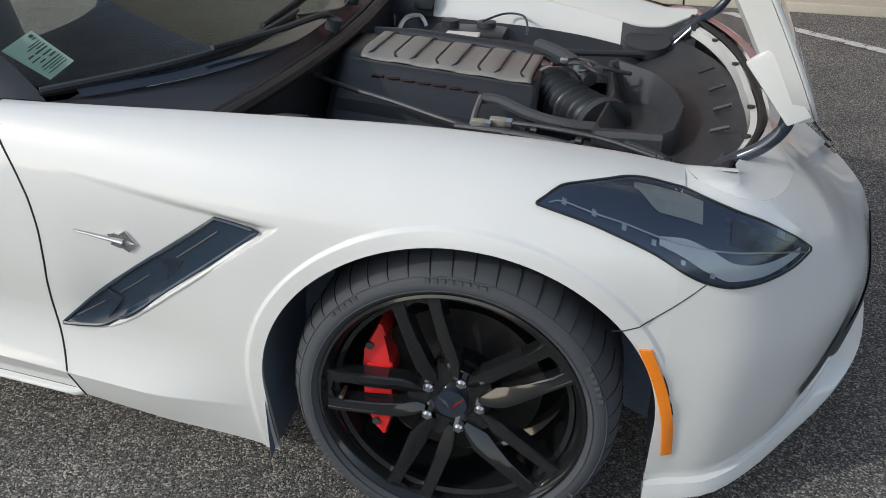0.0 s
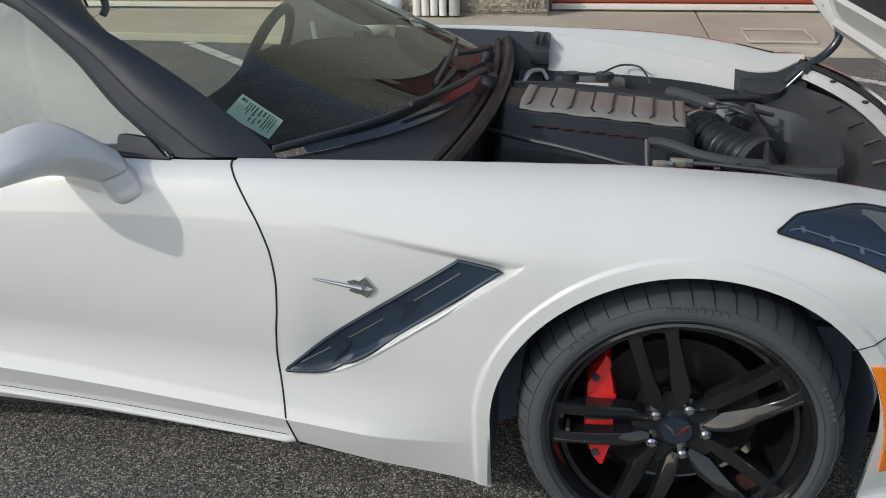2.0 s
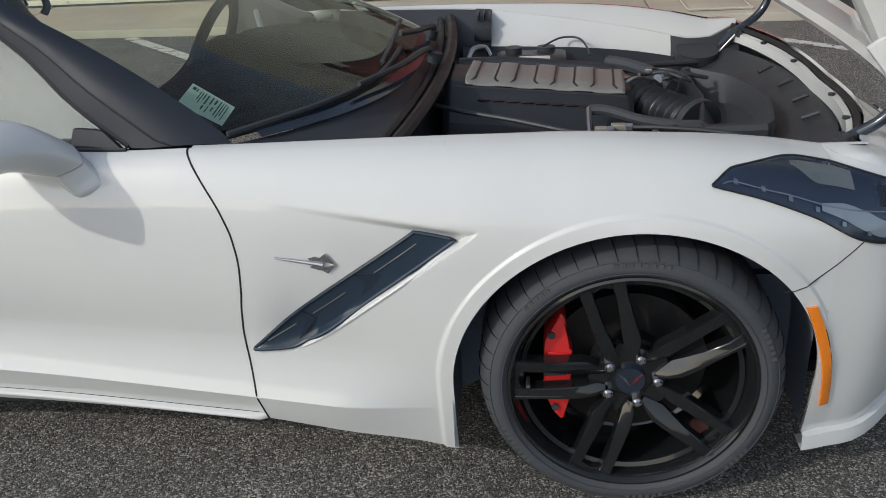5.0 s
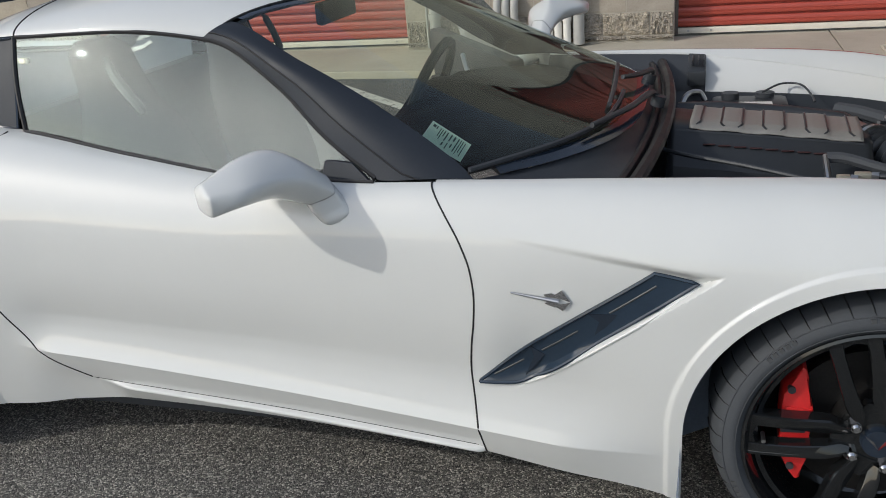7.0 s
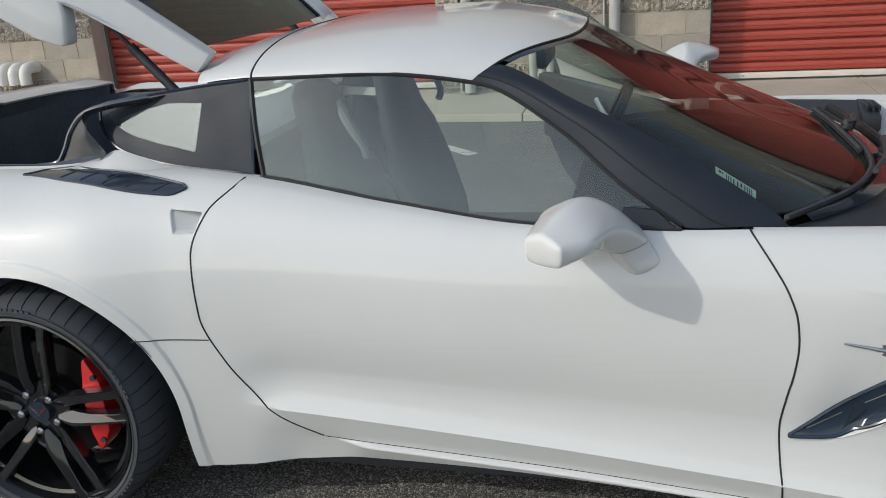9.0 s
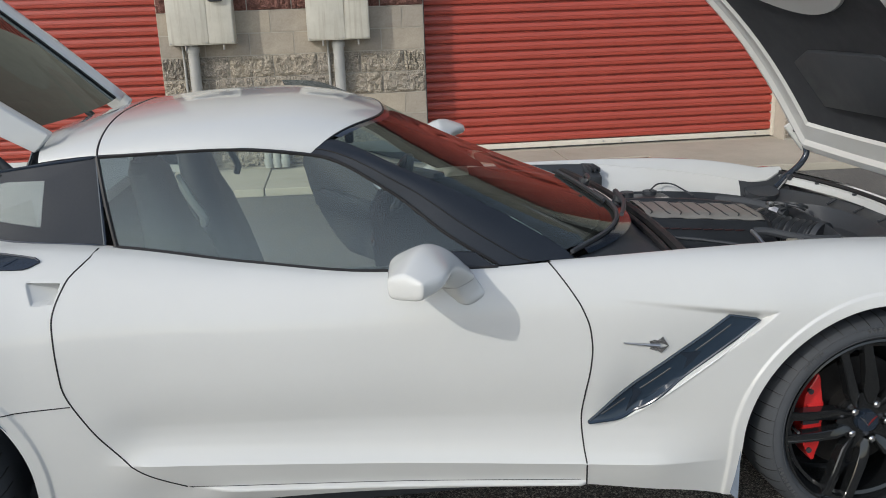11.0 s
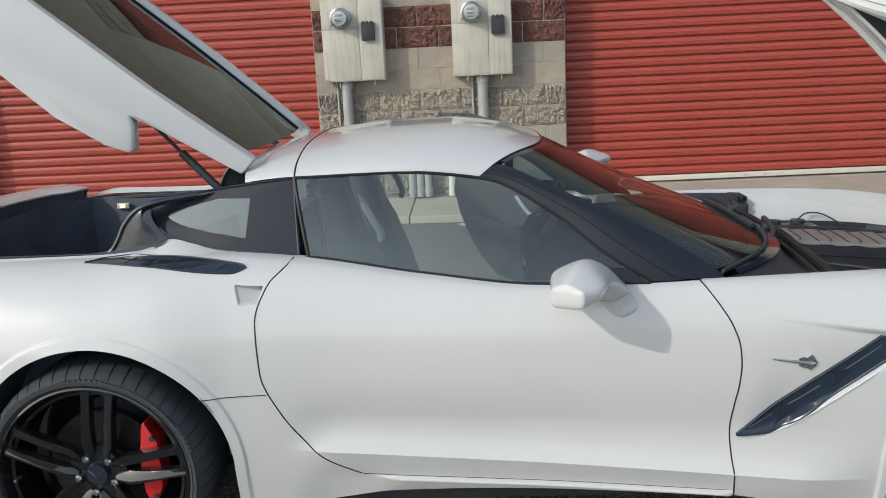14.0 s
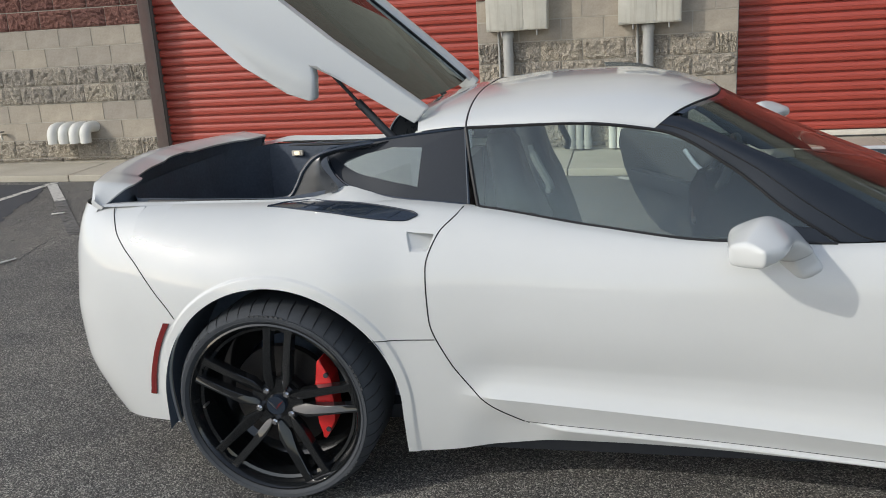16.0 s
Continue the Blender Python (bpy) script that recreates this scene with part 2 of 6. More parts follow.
def tube(pts, r, n=8, bm=None, caps=True):
    """A round bar along points; r is a number or one for each point."""
    bm = bm or bmesh.new()
    pts = [Vector(p) for p in pts]
    rs = r if isinstance(r, (list, tuple)) else [r] * len(pts)
    rings, side = [], None
    for i, p in enumerate(pts):
        way = (pts[min(i + 1, len(pts) - 1)] - pts[max(i - 1, 0)]).normalized()
        if side is None:
            side = way.orthogonal().normalized()
        side = (side - way * side.dot(way)).normalized()
        up = way.cross(side)
        rings.append([bm.verts.new(p + rs[i] * (side * math.cos(2 * math.pi * k / n) + up * math.sin(2 * math.pi * k / n))) for k in range(n)])
    for a, b in zip(rings, rings[1:]):
        for k in range(n):
            bm.faces.new((a[k], a[(k + 1) % n], b[(k + 1) % n], b[k]))
    if caps:
        bm.faces.new(rings[0][::-1])
        bm.faces.new(rings[-1])
    return bm


def smooth_path(pts, n=8):
    """A rounded line through points."""
    p = [Vector(q) for q in pts]
    out = []
    for i in range(len(p) - 1):
        a, b, c, d = p[max(i - 1, 0)], p[i], p[i + 1], p[min(i + 2, len(p) - 1)]
        for k in range(n):
            t = k / n
            out.append(0.5 * (2 * b + (c - a) * t + (2 * a - 5 * b + 4 * c - d) * t * t + (3 * b - a - 3 * c + d) * t ** 3))
    return out + [p[-1]]


def box(x0, y0, z0, x1, y1, z1, bevel=0.0, bm=None, m=None):
    bm = bm or bmesh.new()
    at = Matrix.Translation(((x0 + x1) / 2, (y0 + y1) / 2, (z0 + z1) / 2)) @ Matrix.Diagonal((abs(x1 - x0), abs(y1 - y0), abs(z1 - z0), 1))
    made = bmesh.ops.create_cube(bm, size=1, matrix=(m or Matrix()) @ at)
    if bevel:
        es = list({e for v in made["verts"] for e in v.link_edges})
        bmesh.ops.bevel(bm, geom=es, offset=bevel, segments=2, profile=0.6, affect="EDGES")
    return bm


def prism(outline, way, bm=None, bevel=0.0):
    """A solid from a flat outline, pushed along a vector."""
    bm = bm or bmesh.new()
    way = Vector(way)
    a = [bm.verts.new(Vector(p)) for p in outline]
    b = [bm.verts.new(Vector(p) + way) for p in outline]
    fs = [bm.faces.new(a), bm.faces.new(b[::-1])]
    for i in range(len(a)):
        k = (i + 1) % len(a)
        fs.append(bm.faces.new((a[k], a[i], b[i], b[k])))
    if bevel:
        es = list({e for f in fs for e in f.edges})
        bmesh.ops.bevel(bm, geom=es, offset=bevel, segments=2, profile=0.6, affect="EDGES")
    return bm


def disc(c, axis, r, depth, n=32, bm=None, r2=None):
    bm = bm or bmesh.new()
    m = Matrix.Translation(c) @ Vector(axis).to_track_quat("Z", "Y").to_matrix().to_4x4()
    bmesh.ops.create_cone(bm, cap_ends=True, segments=n, radius1=r, radius2=r if r2 is None else r2, depth=depth, matrix=m)
    return bm


def revolve(profile, c, n=64, bm=None):
    """Turns (radius, y) pairs about the y axis through c."""
    bm = bm or bmesh.new()
    c = Vector(c)
    rows = [[c + Vector((r * math.cos(2 * math.pi * k / n), y, r * math.sin(2 * math.pi * k / n))) for k in range(n)] for r, y in profile]
    return sheet(rows, bm, closed=True)


def mesh_of(name, bm, mat, smooth=True, angle=40):
    bmesh.ops.recalc_face_normals(bm, faces=bm.faces)
    for f in bm.faces:
        f.smooth = smooth
    if smooth:
        lim = radians(angle)
        for e in bm.edges:
            if len(e.link_faces) == 2 and e.calc_face_angle(0) > lim:
                e.smooth = False
    me = bpy.data.meshes.new(name)
    bm.to_mesh(me)
    bm.free()
    me.materials.append(mat)
    return me


def part(name, bm, mat, parent=None, label="", smooth=True, angle=40, solid=0.0):
    ob = new(name, mesh_of(name, bm, mat, smooth, angle))
    ob.parent = parent
    if solid:
        s = ob.modifiers.new("thickness", "SOLIDIFY")
        s.thickness, s.offset = solid, 0
    return tagged(ob, label)


def thing(name, label, category, group="", at=(0, 0, 0)):
    ob = new(name)
    ob.location = at
    ob.empty_display_size = 0.1
    return tagged(ob, label, category, group)


def structure(name, bm, mat, label="", category="", smooth=False):
    return tagged(part(name, bm, mat, None, label, smooth), label, category, "", "structure")


# ---- ground, apron ----
WALL, DOOR = 5.60, 5.875          # faces of the masonry and of the roller doors
APRON = 0.10


def apron_edge(x):
    return 4.60 - 0.05 * x


bm = bmesh.new()
sheet([[(-3000, -3000, 0), (3000, -3000, 0)], [(-3000, 3000, 0), (3000, 3000, 0)]], bm)
structure("ground", bm, ASPHALT, "dark worn asphalt parking lot with pale aggregate", "ground")

apron = new("pavement")
tagged(apron, "pale tan concrete apron along the storage building", "pavement", "", "structure")
cuts = [-12, -8.6, -6.7, -4.75, -2.2, 0.55, 3.42, 6.1, 9, 13]
for a, b in zip(cuts, cuts[1:]):
    bm = prism([(a + 0.006, apron_edge(a), 0.0), (b - 0.006, apron_edge(b), 0.0), (b - 0.006, 7.2, 0.0), (a + 0.006, 7.2, 0.0)], (0, 0, APRON), bevel=0.008)
    for v in bm.verts:
        if v.co.z > 0.05 and v.co.y < 5:
            v.co.z -= 0.03
    part("slab", bm, CONCRETE, apron, smooth=False)

# ---- storage building ----
PILLAR = (-0.39, 2.105)
LEFT_END, RIGHT_END = -4.09, 5.86


def wall(name, x0, x1, z0, z1, label):
    return structure(name, box(x0, WALL + 0.0015, z0, x1, 6.6, z1), MORTAR, label, "wall")


LINTEL = 4.38
wall_left = wall("wall_left", -12, LEFT_END, 0.0, LINTEL, "tan concrete block wall with split-face and red bands")
wall_mid = wall("wall_middle", *PILLAR, 0.0, LINTEL, "tan concrete block pier between two roller doors")
wall_right = wall("wall_right", RIGHT_END, 13, 0.0, LINTEL, "tan concrete block wall beside the roller door")
wall_top = structure("wall_above_doors", box(-12, WALL + 0.0015, LINTEL + 0.004, 13, 6.6, 6.2), MORTAR, "tan masonry above the roller doors", "wall")


def slat_mesh(w, pitch):
    prof = [(0.0, 0.020), (0.007, 0.020), (0.009, -0.010), (0.013, -0.016), (0.020, -0.018), (0.036, -0.019), (0.039, -0.015), (0.043, -0.015), (0.046, -0.019), (0.064, -0.0185), (0.078, -0.014), (0.0835, -0.009), (0.085, 0.020), (pitch, 0.020)]
    rows = [[(0, y, z) for z, y in prof], [(w, y, z) for z, y in prof]]
    return mesh_of("slat", sheet(rows), DOOR_RED, True, 45)


def roller_door(name, x0, x1, label):
    door = tagged(new(name), label, "roller door", "", "structure")
    pitch = 0.0935
    me = slat_mesh(x1 - x0 - 0.06, pitch)
    for i in range(45):
        s = new("slat", me)
        s.parent, s.location = door, (x0 + 0.03, DOOR, 0.160 + i * pitch)
    b = box(x0 + 0.02, DOOR - 0.03, 0.105, x1 - 0.02, DOOR + 0.02, 0.157, 0.006)
    bar = part("bottom_bar", b, CREAM, door, "cream steel bottom bar")
    for x in (x0 + 0.12, x0 + 0.32, (x0 + x1) / 2, (x0 + x1) / 2 + 0.2, x1 - 0.2):
        part("bolt", disc((x, DOOR - 0.032, 0.131), (0, -1, 0), 0.009, 0.008, 10), STEEL, bar)
    part("bottom_seal", box(x0 + 0.02, DOOR - 0.02, APRON, x1 - 0.02, DOOR + 0.015, 0.108), SEAL, door)
    for a in (x0, x1 - 0.03):
        part("side_rail", box(a, DOOR - 0.05, APRON, a + 0.03, DOOR + 0.05, LINTEL, 0.004), JAMB if a == x0 else CREAM, door)
    part("backing", box(x0, DOOR + 0.03, APRON, x1, DOOR + 0.06, LINTEL), DARK, door)
    return door


roller_door("door_1", LEFT_END, PILLAR[0], "closed red corrugated steel roller door with cream bottom bar")
roller_door("door_2", PILLAR[1], RIGHT_END, "closed red corrugated steel roller door with a pale bottom bar")

# ---- car: body form ----
# x runs from the rear axle to the nose, z up from the ground; the near side is the passenger side
CAR = thing("sports_car", "white two-door sports coupe, hood and hatch open, black wheels", "car")
ZTOP = curve((-0.62, 0.955), (-0.3, 0.952), (0.0, 0.950), (0.2, 0.962), (0.4, 0.955), (0.64, 0.935), (1.0, 0.880), (1.35, 0.843), (1.62, 0.842),
             (1.82, 0.848), (2.2, 0.850), (2.57, 0.845), (2.8, 0.832), (2.96, 0.812), (3.1, 0.785))
HTOP = curve((-0.62, 0.690), (-0.46, 0.672), (-0.3, 0.648), (0.0, 0.632), (0.2, 0.625), (0.4, 0.645), (0.64, 0.665), (1.0, 0.705), (1.35, 0.745), (1.62, 0.772),
             (1.82, 0.782), (2.2, 0.765), (2.57, 0.735), (2.8, 0.715), (3.1, 0.665))
HMAX = curve((-0.46, 0.830), (-0.2, 0.878), (0.0, 0.893), (0.2, 0.887), (0.45, 0.848), (0.8, 0.832), (1.3, 0.838), (1.8, 0.864), (2.1, 0.884),
             (2.45, 0.900), (2.71, 0.900), (2.95, 0.882), (3.1, 0.855))
ZBOT = curve((-0.46, 0.235), (-0.37, 0.238), (0.41, 0.163), (0.70, 0.190), (0.92, 0.220), (1.2, 0.229), (1.5, 0.221), (1.87, 0.202), (1.99, 0.184), (2.10, 0.165), (2.17, 0.153), (2.24, 0.137), (2.33, 0.115), (3.1, 0.15))
LOW_PLAIN = curve((0.08, -0.085), (0.2, -0.05), (0.35, -0.022), (0.5, -0.006), (0.62, 0.0))
WAIST = curve((0.0, 0.0), (0.03, -0.013), (0.06, -0.021), (0.085, -0.0238), (0.11, -0.0225), (0.14, -0.0165), (0.18, -0.0081), (0.22, -0.0025), (0.25, -0.0004), (0.27, 0.0))
SILL = curve((0.0, -0.030), (0.002, -0.030), (0.007, -0.020), (0.012, -0.0185), (0.018, -0.022), (0.06, -0.050), (0.12, -0.096))
UNDER = curve((0.0, 0.0), (0.05, -0.020), (0.10, -0.042), (0.20, -0.075))
REAR_ARCH, FRONT_ARCH = (0.02, 0.34, 0.39, 0.398), (2.715, 0.32, 0.385, 0.374)


def crease_z(x):
    return 0.375 - 0.078 * (x - 0.68)


def flare(x, z):
    """The raised band round the wheel openings."""
    return sum(0.0055 * (1 - step(0.075, 0.100, math.hypot((x - cx) / rx, (max(z, cz) - cz) / rz) - 1)) for cx, cz, rx, rz in (REAR_ARCH, FRONT_ARCH))


def half(x, z):
    """Half the width of the body at a place along it and a height."""
    zt, hm, ht = ZTOP(x), HMAX(x), HTOP(x)
    if z > 0.62:
        t = min(1.0, (z - 0.62) / (zt - 0.62))
        h = ht + (hm - ht) * (1 - t ** 2.6) ** 0.52
    else:
        k = step(0.56, 0.72, x) * (1 - step(2.05, 2.33, x))
        w, d = z - crease_z(x), door_low(x) - z
        if w >= 0:
            low = WAIST(w * 0.27 / (0.62 - crease_z(x)))
        else:
            ledge = step(0.80, 0.92, x) * (1 - step(1.868, 1.888, x))
            low = lerp(UNDER(-w), SILL(d) if d > 0 else 0.030 * w / (crease_z(x) - door_low(x)), ledge)
        h = hm + lerp(LOW_PLAIN(z), low, k)
    h += flare(x, z)
    # the scoop behind the front wheel
    xr, zl = 2.415 - (0.705 - z) * 1.40, 0.762 - 0.135 * (x - 1.93)
    if 1.85 < x < 2.42 and 0.38 < z < 0.78 and xr > x:
        h -= 0.024 * step(1.88, 2.02, x) * step(0, 0.006 + 0.05 * max(0, x - 1.9), zl - z) * step(0, 0.011, xr - x) * math.exp(-((xr - x) / 0.26) ** 2) * step(0.38, 0.46, z)
    # the hollow of the door handle
    if 0.44 < x < 0.55 and 0.81 < z < 0.90:
        left = 0.448 + (0.885 - z) * 0.30
        d = min(0.536 - (0.885 - z) * 0.36 - x, 0.886 - 0.10 * (x - 0.45) - z, z - 0.832)
        h -= (0.006 + 0.62 * (x - left)) * step(0, 0.005, d) * step(0, 0.004, x - left)
    return h


def skin(x, z, side=-1, out=0.0):
    return Vector((x, side * (half(x, z) + out), z))


def nose(u, z):
    """The front fascia: u from the wheel arch (0) to the middle (1)."""
    x = FRONT_X(u)
    h = FRONT_H(u) + (half(3.1, 0.62) - 0.855) * (1 - u)
    nx, ny = NOSE_N(u)
    o = lerp(half(3.1, z) - flare(3.1, z) - half(3.1, 0.62), NOSE_OFF(z), step(0.0, 0.75, u))
    o = lerp(o, NOSE_MID(z), step(0.5, 0.95, u))
    return x + nx * o, h + ny * (o + flare(x, z))


FRONT_X = curve((0, 3.10), (0.15, 3.215), (0.35, 3.355), (0.55, 3.475), (0.75, 3.575), (1, 3.655))
FRONT_H = curve((0, 0.855), (0.15, 0.826), (0.35, 0.715), (0.55, 0.55), (0.75, 0.33), (1, 0.0))
NOSE_OFF = curve((0.12, -0.06), (0.25, -0.03), (0.35, -0.015), (0.47, 0.0), (0.60, -0.045), (0.68, -0.11), (0.74, -0.19), (0.79, -0.28))
NOSE_MID = curve((0.12, -0.07), (0.25, -0.025), (0.37, 0.0), (0.493, -0.04), (0.55, -0.085), (0.60, -0.138), (0.65, -0.20), (0.70, -0.275), (0.74, -0.335))
NOSE_TOP = curve((0, 0.785), (0.3, 0.745), (0.6, 0.74), (1, 0.74))
NOSE_BOT = curve((0, 0.15), (0.2, 0.10), (0.5, 0.13), (1, 0.16))


def NOSE_N(u):
    a = step(-0.02, 0.9, u) * math.pi / 2
    return math.sin(a), math.cos(a)


def tail(u, z):
    x, h = TAIL_X(u), TAIL_H(u)
    a = step(0.0, 0.85, u) * math.pi / 2
    o = lerp(half(-0.46, z) - half(-0.46, 0.62), TAIL_OFF(z), step(0, 0.6, u))
    return x - math.sin(a) * o, h + math.cos(a) * o


TAIL_X = curve((0, -0.46), (0.2, -0.595), (0.4, -0.725), (0.6, -0.815), (0.8, -0.865), (1, -0.88))
TAIL_H = curve((0, 0.830), (0.2, 0.80), (0.4, 0.73), (0.6, 0.59), (0.8, 0.35), (1, 0))
TAIL_OFF = curve((0.12, -0.16), (0.2, -0.11), (0.3, -0.05), (0.45, 0.0), (0.6, 0.005), (0.7, -0.008), (0.82, -0.026), (0.9, -0.048), (0.96, -0.075))
TAIL_TOP = curve((0, 0.953), (0.4, 0.955), (1, 0.957))

DOOR_REAR = curve((0.20, 0.99), (0.265, 0.84), (0.285, 0.79), (0.36, 0.67), (0.51, 0.56), (0.63, 0.515), (0.78, 0.51), (0.88, 0.545), (0.93, 0.60), (0.97, 0.635))
DOOR_FRONT = curve((0.16, 1.893), (0.21, 1.887), (0.28, 1.880), (0.33, 1.874), (0.42, 1.868), (0.497, 1.876), (0.557, 1.886), (0.62, 1.891), (0.675, 1.886), (0.735, 1.866), (0.79, 1.834), (0.83, 1.806), (0.86, 1.783))


def door_low(x):
    return 0.285 - 0.062 * (x - 0.80)


def patch(xa, xb, zlo, zhi, nu, nv, side, bm, mid=None, share=0.15):
    """A piece of the body's side between two upright edges and two level ones."""
    rows = []
    for i in range(nu + 1):
        row = []
        for j in range(nv + 1):
            u, v = i / nu, j / nv
            x = z = 0.6
            for _ in range(6):
                x = lerp(xa(z), xb(z), u)
                if mid:
                    z = lerp(zlo(x), mid(x), v / share) if v < share else lerp(mid(x), zhi(x), (v - share) / (1 - share))
                else:
                    z = lerp(zlo(x), zhi(x), v)
            row.append(skin(x, z, side))
        rows.append(row)
    return sheet(rows, bm)


def const(c):
    return lambda q: c


def arch_patch(arch, side, bm, nv=110, n=80):
    cx, cz, rx, rz = arch
    rows = []
    for i in range(n + 1):
        a = math.pi * (1 - i / n)
        x, zl = cx + rx * math.cos(a), cz + rz * math.sin(a)
        rows.append([skin(x, lerp(zl, ZTOP(x), j / nv), side) for j in range(nv + 1)])
    sheet(rows, bm)
    # the rolled edge of the opening
    rim = [(cx - rx, ZBOT(cx - rx))] + [(cx + rx * math.cos(math.pi * (1 - i / n)), cz + rz * math.sin(math.pi * (1 - i / n))) for i in range(n + 1)] + [(cx + rx, ZBOT(cx + rx))]
    lip = []
    for x, z in rim:
        p = skin(x, z, side)
        q = Vector((x + (x - cx) * 0.006, p.y - side * 0.014, z + (z - cz) * 0.006))
        lip.append([p, p - Vector((0, side * 0.006, 0)), q])
    return sheet(lip, bm)


def seam(points, side, name="panel_gap", r=0.0028, parent=None, mat=None, out=0.0):
    return part(name, tube([skin(x, z, side, out) for x, z in points], r, 6), mat or SEAL, parent or CAR)


HINGE = Vector((1.80, 0.80, 0))
SWING = Matrix.Translation(HINGE) @ Matrix.Rotation(radians(-58), 4, "Z") @ Matrix.Translation(-HINGE)


def swung(bm, side):
    """The far door stands open about its front hinge."""
    if side > 0:
        bmesh.ops.transform(bm, matrix=SWING, verts=bm.verts)
    return bm


SIDES = {}
for side in (-1, 1):
    fine = side < 0
    bm = bmesh.new()
    patch(const(-0.46), const(-0.37), ZBOT, ZTOP, 6, 50, side, bm)
    arch_patch(REAR_ARCH, side, bm)
    patch(const(0.41), DOOR_REAR, ZBOT, ZTOP, 90 if fine else 20, 200 if fine else 40, side, bm, crease_z, 0.25)
    quarter = part("quarter_panel", bm, WHITE, CAR, "white rear quarter panel")
    bm = bmesh.new()
    patch(DOOR_REAR, DOOR_FRONT, door_low, ZTOP, 80, 120, side, bm, crease_z, 0.15)
    door = part("door", swung(bm, side), WHITE, CAR, "closed white door" if side < 0 else "white driver's door standing open")
    bm = bmesh.new()
    o = [(0.655, 0.83), (0.625, 0.74), (0.70, 0.62), (0.80, 0.50), (0.92, 0.39), (1.05, 0.33), (1.78, 0.32), (1.78, 0.83)]
    prism([(x, side * 0.70, z) for x, z in o], (0, -side * 0.07, 0), bm, 0.02)
    box(0.85, side * 0.56, 0.56, 1.55, side * 0.63, 0.64, 0.02, bm)
    part("door_lining", swung(bm, side), LEATHER, door, "dark grey door lining")
    bm = tube(smooth_path([(1.50, side * 0.60, 0.70), (1.42, side * 0.585, 0.73), (1.30, side * 0.60, 0.79)]), 0.012, 8)
    part("inner_handle", swung(bm, side), STEEL, door)
    bm = bmesh.new()
    patch(const(0.80), DOOR_FRONT, ZBOT, door_low, 60, 40, side, bm)
    part("side_sill", bm, WHITE, CAR)
    bm = bmesh.new()
    patch(DOOR_FRONT, const(2.33), ZBOT, ZTOP, 110 if fine else 20, 240 if fine else 40, side, bm, crease_z, 0.15)
    arch_patch(FRONT_ARCH, side, bm, 140 if fine else 40, 110)
    fender = part("front_fender", bm, WHITE, CAR, "white front fender")
    # fascias
    bm = bmesh.new()
    rows = []
    for i in range(37):
        u = i / 36
        rows.append([(nose(u, z)[0], side * nose(u, z)[1], z) for z in [lerp(NOSE_BOT(u), NOSE_TOP(u), j / 40) for j in range(41)]])
    sheet(rows, bm)
    front = part("front_bumper", bm, WHITE, CAR, "white front bumper skin")
    bm = bmesh.new()
    rows = []
    for i in range(31):
        u = i / 30
        rows.append([(tail(u, z)[0], side * tail(u, z)[1], z) for z in [lerp(lerp(0.235, 0.2, u), TAIL_TOP(u), j / 36) for j in range(37)]])
    sheet(rows, bm)
    rear = part("rear_bumper", bm, WHITE, CAR, "white rear bumper skin")
    SIDES[side] = dict(quarter=quarter, door=door, fender=fender, front=front, rear=rear)
    # joints between panels
    zs = [0.2 + 0.0125 * i for i in range(62)]
    if side > 0:
        continue
    up = [z for z in zs if 0.19 < z < ZTOP(DOOR_FRONT(z)) - 0.004]
    top = [lerp(up[-1], ZTOP(DOOR_FRONT(up[-1])), k) for k in (0.4, 0.7, 0.9, 1.0)]
    seam([(DOOR_FRONT(z), z) for z in up + top], side, r=0.0022)
    seam([(DOOR_REAR(z), z) for z in zs if 0.287 < z < 0.938], side, r=0.0022)
    seam([(0.79 + 0.02 * i, door_low(0.79 + 0.02 * i)) for i in range(55)], side, r=0.0011)
    seam([(0.33 + 0.022 * i, 0.565) for i in range(10)], side, r=0.0016)

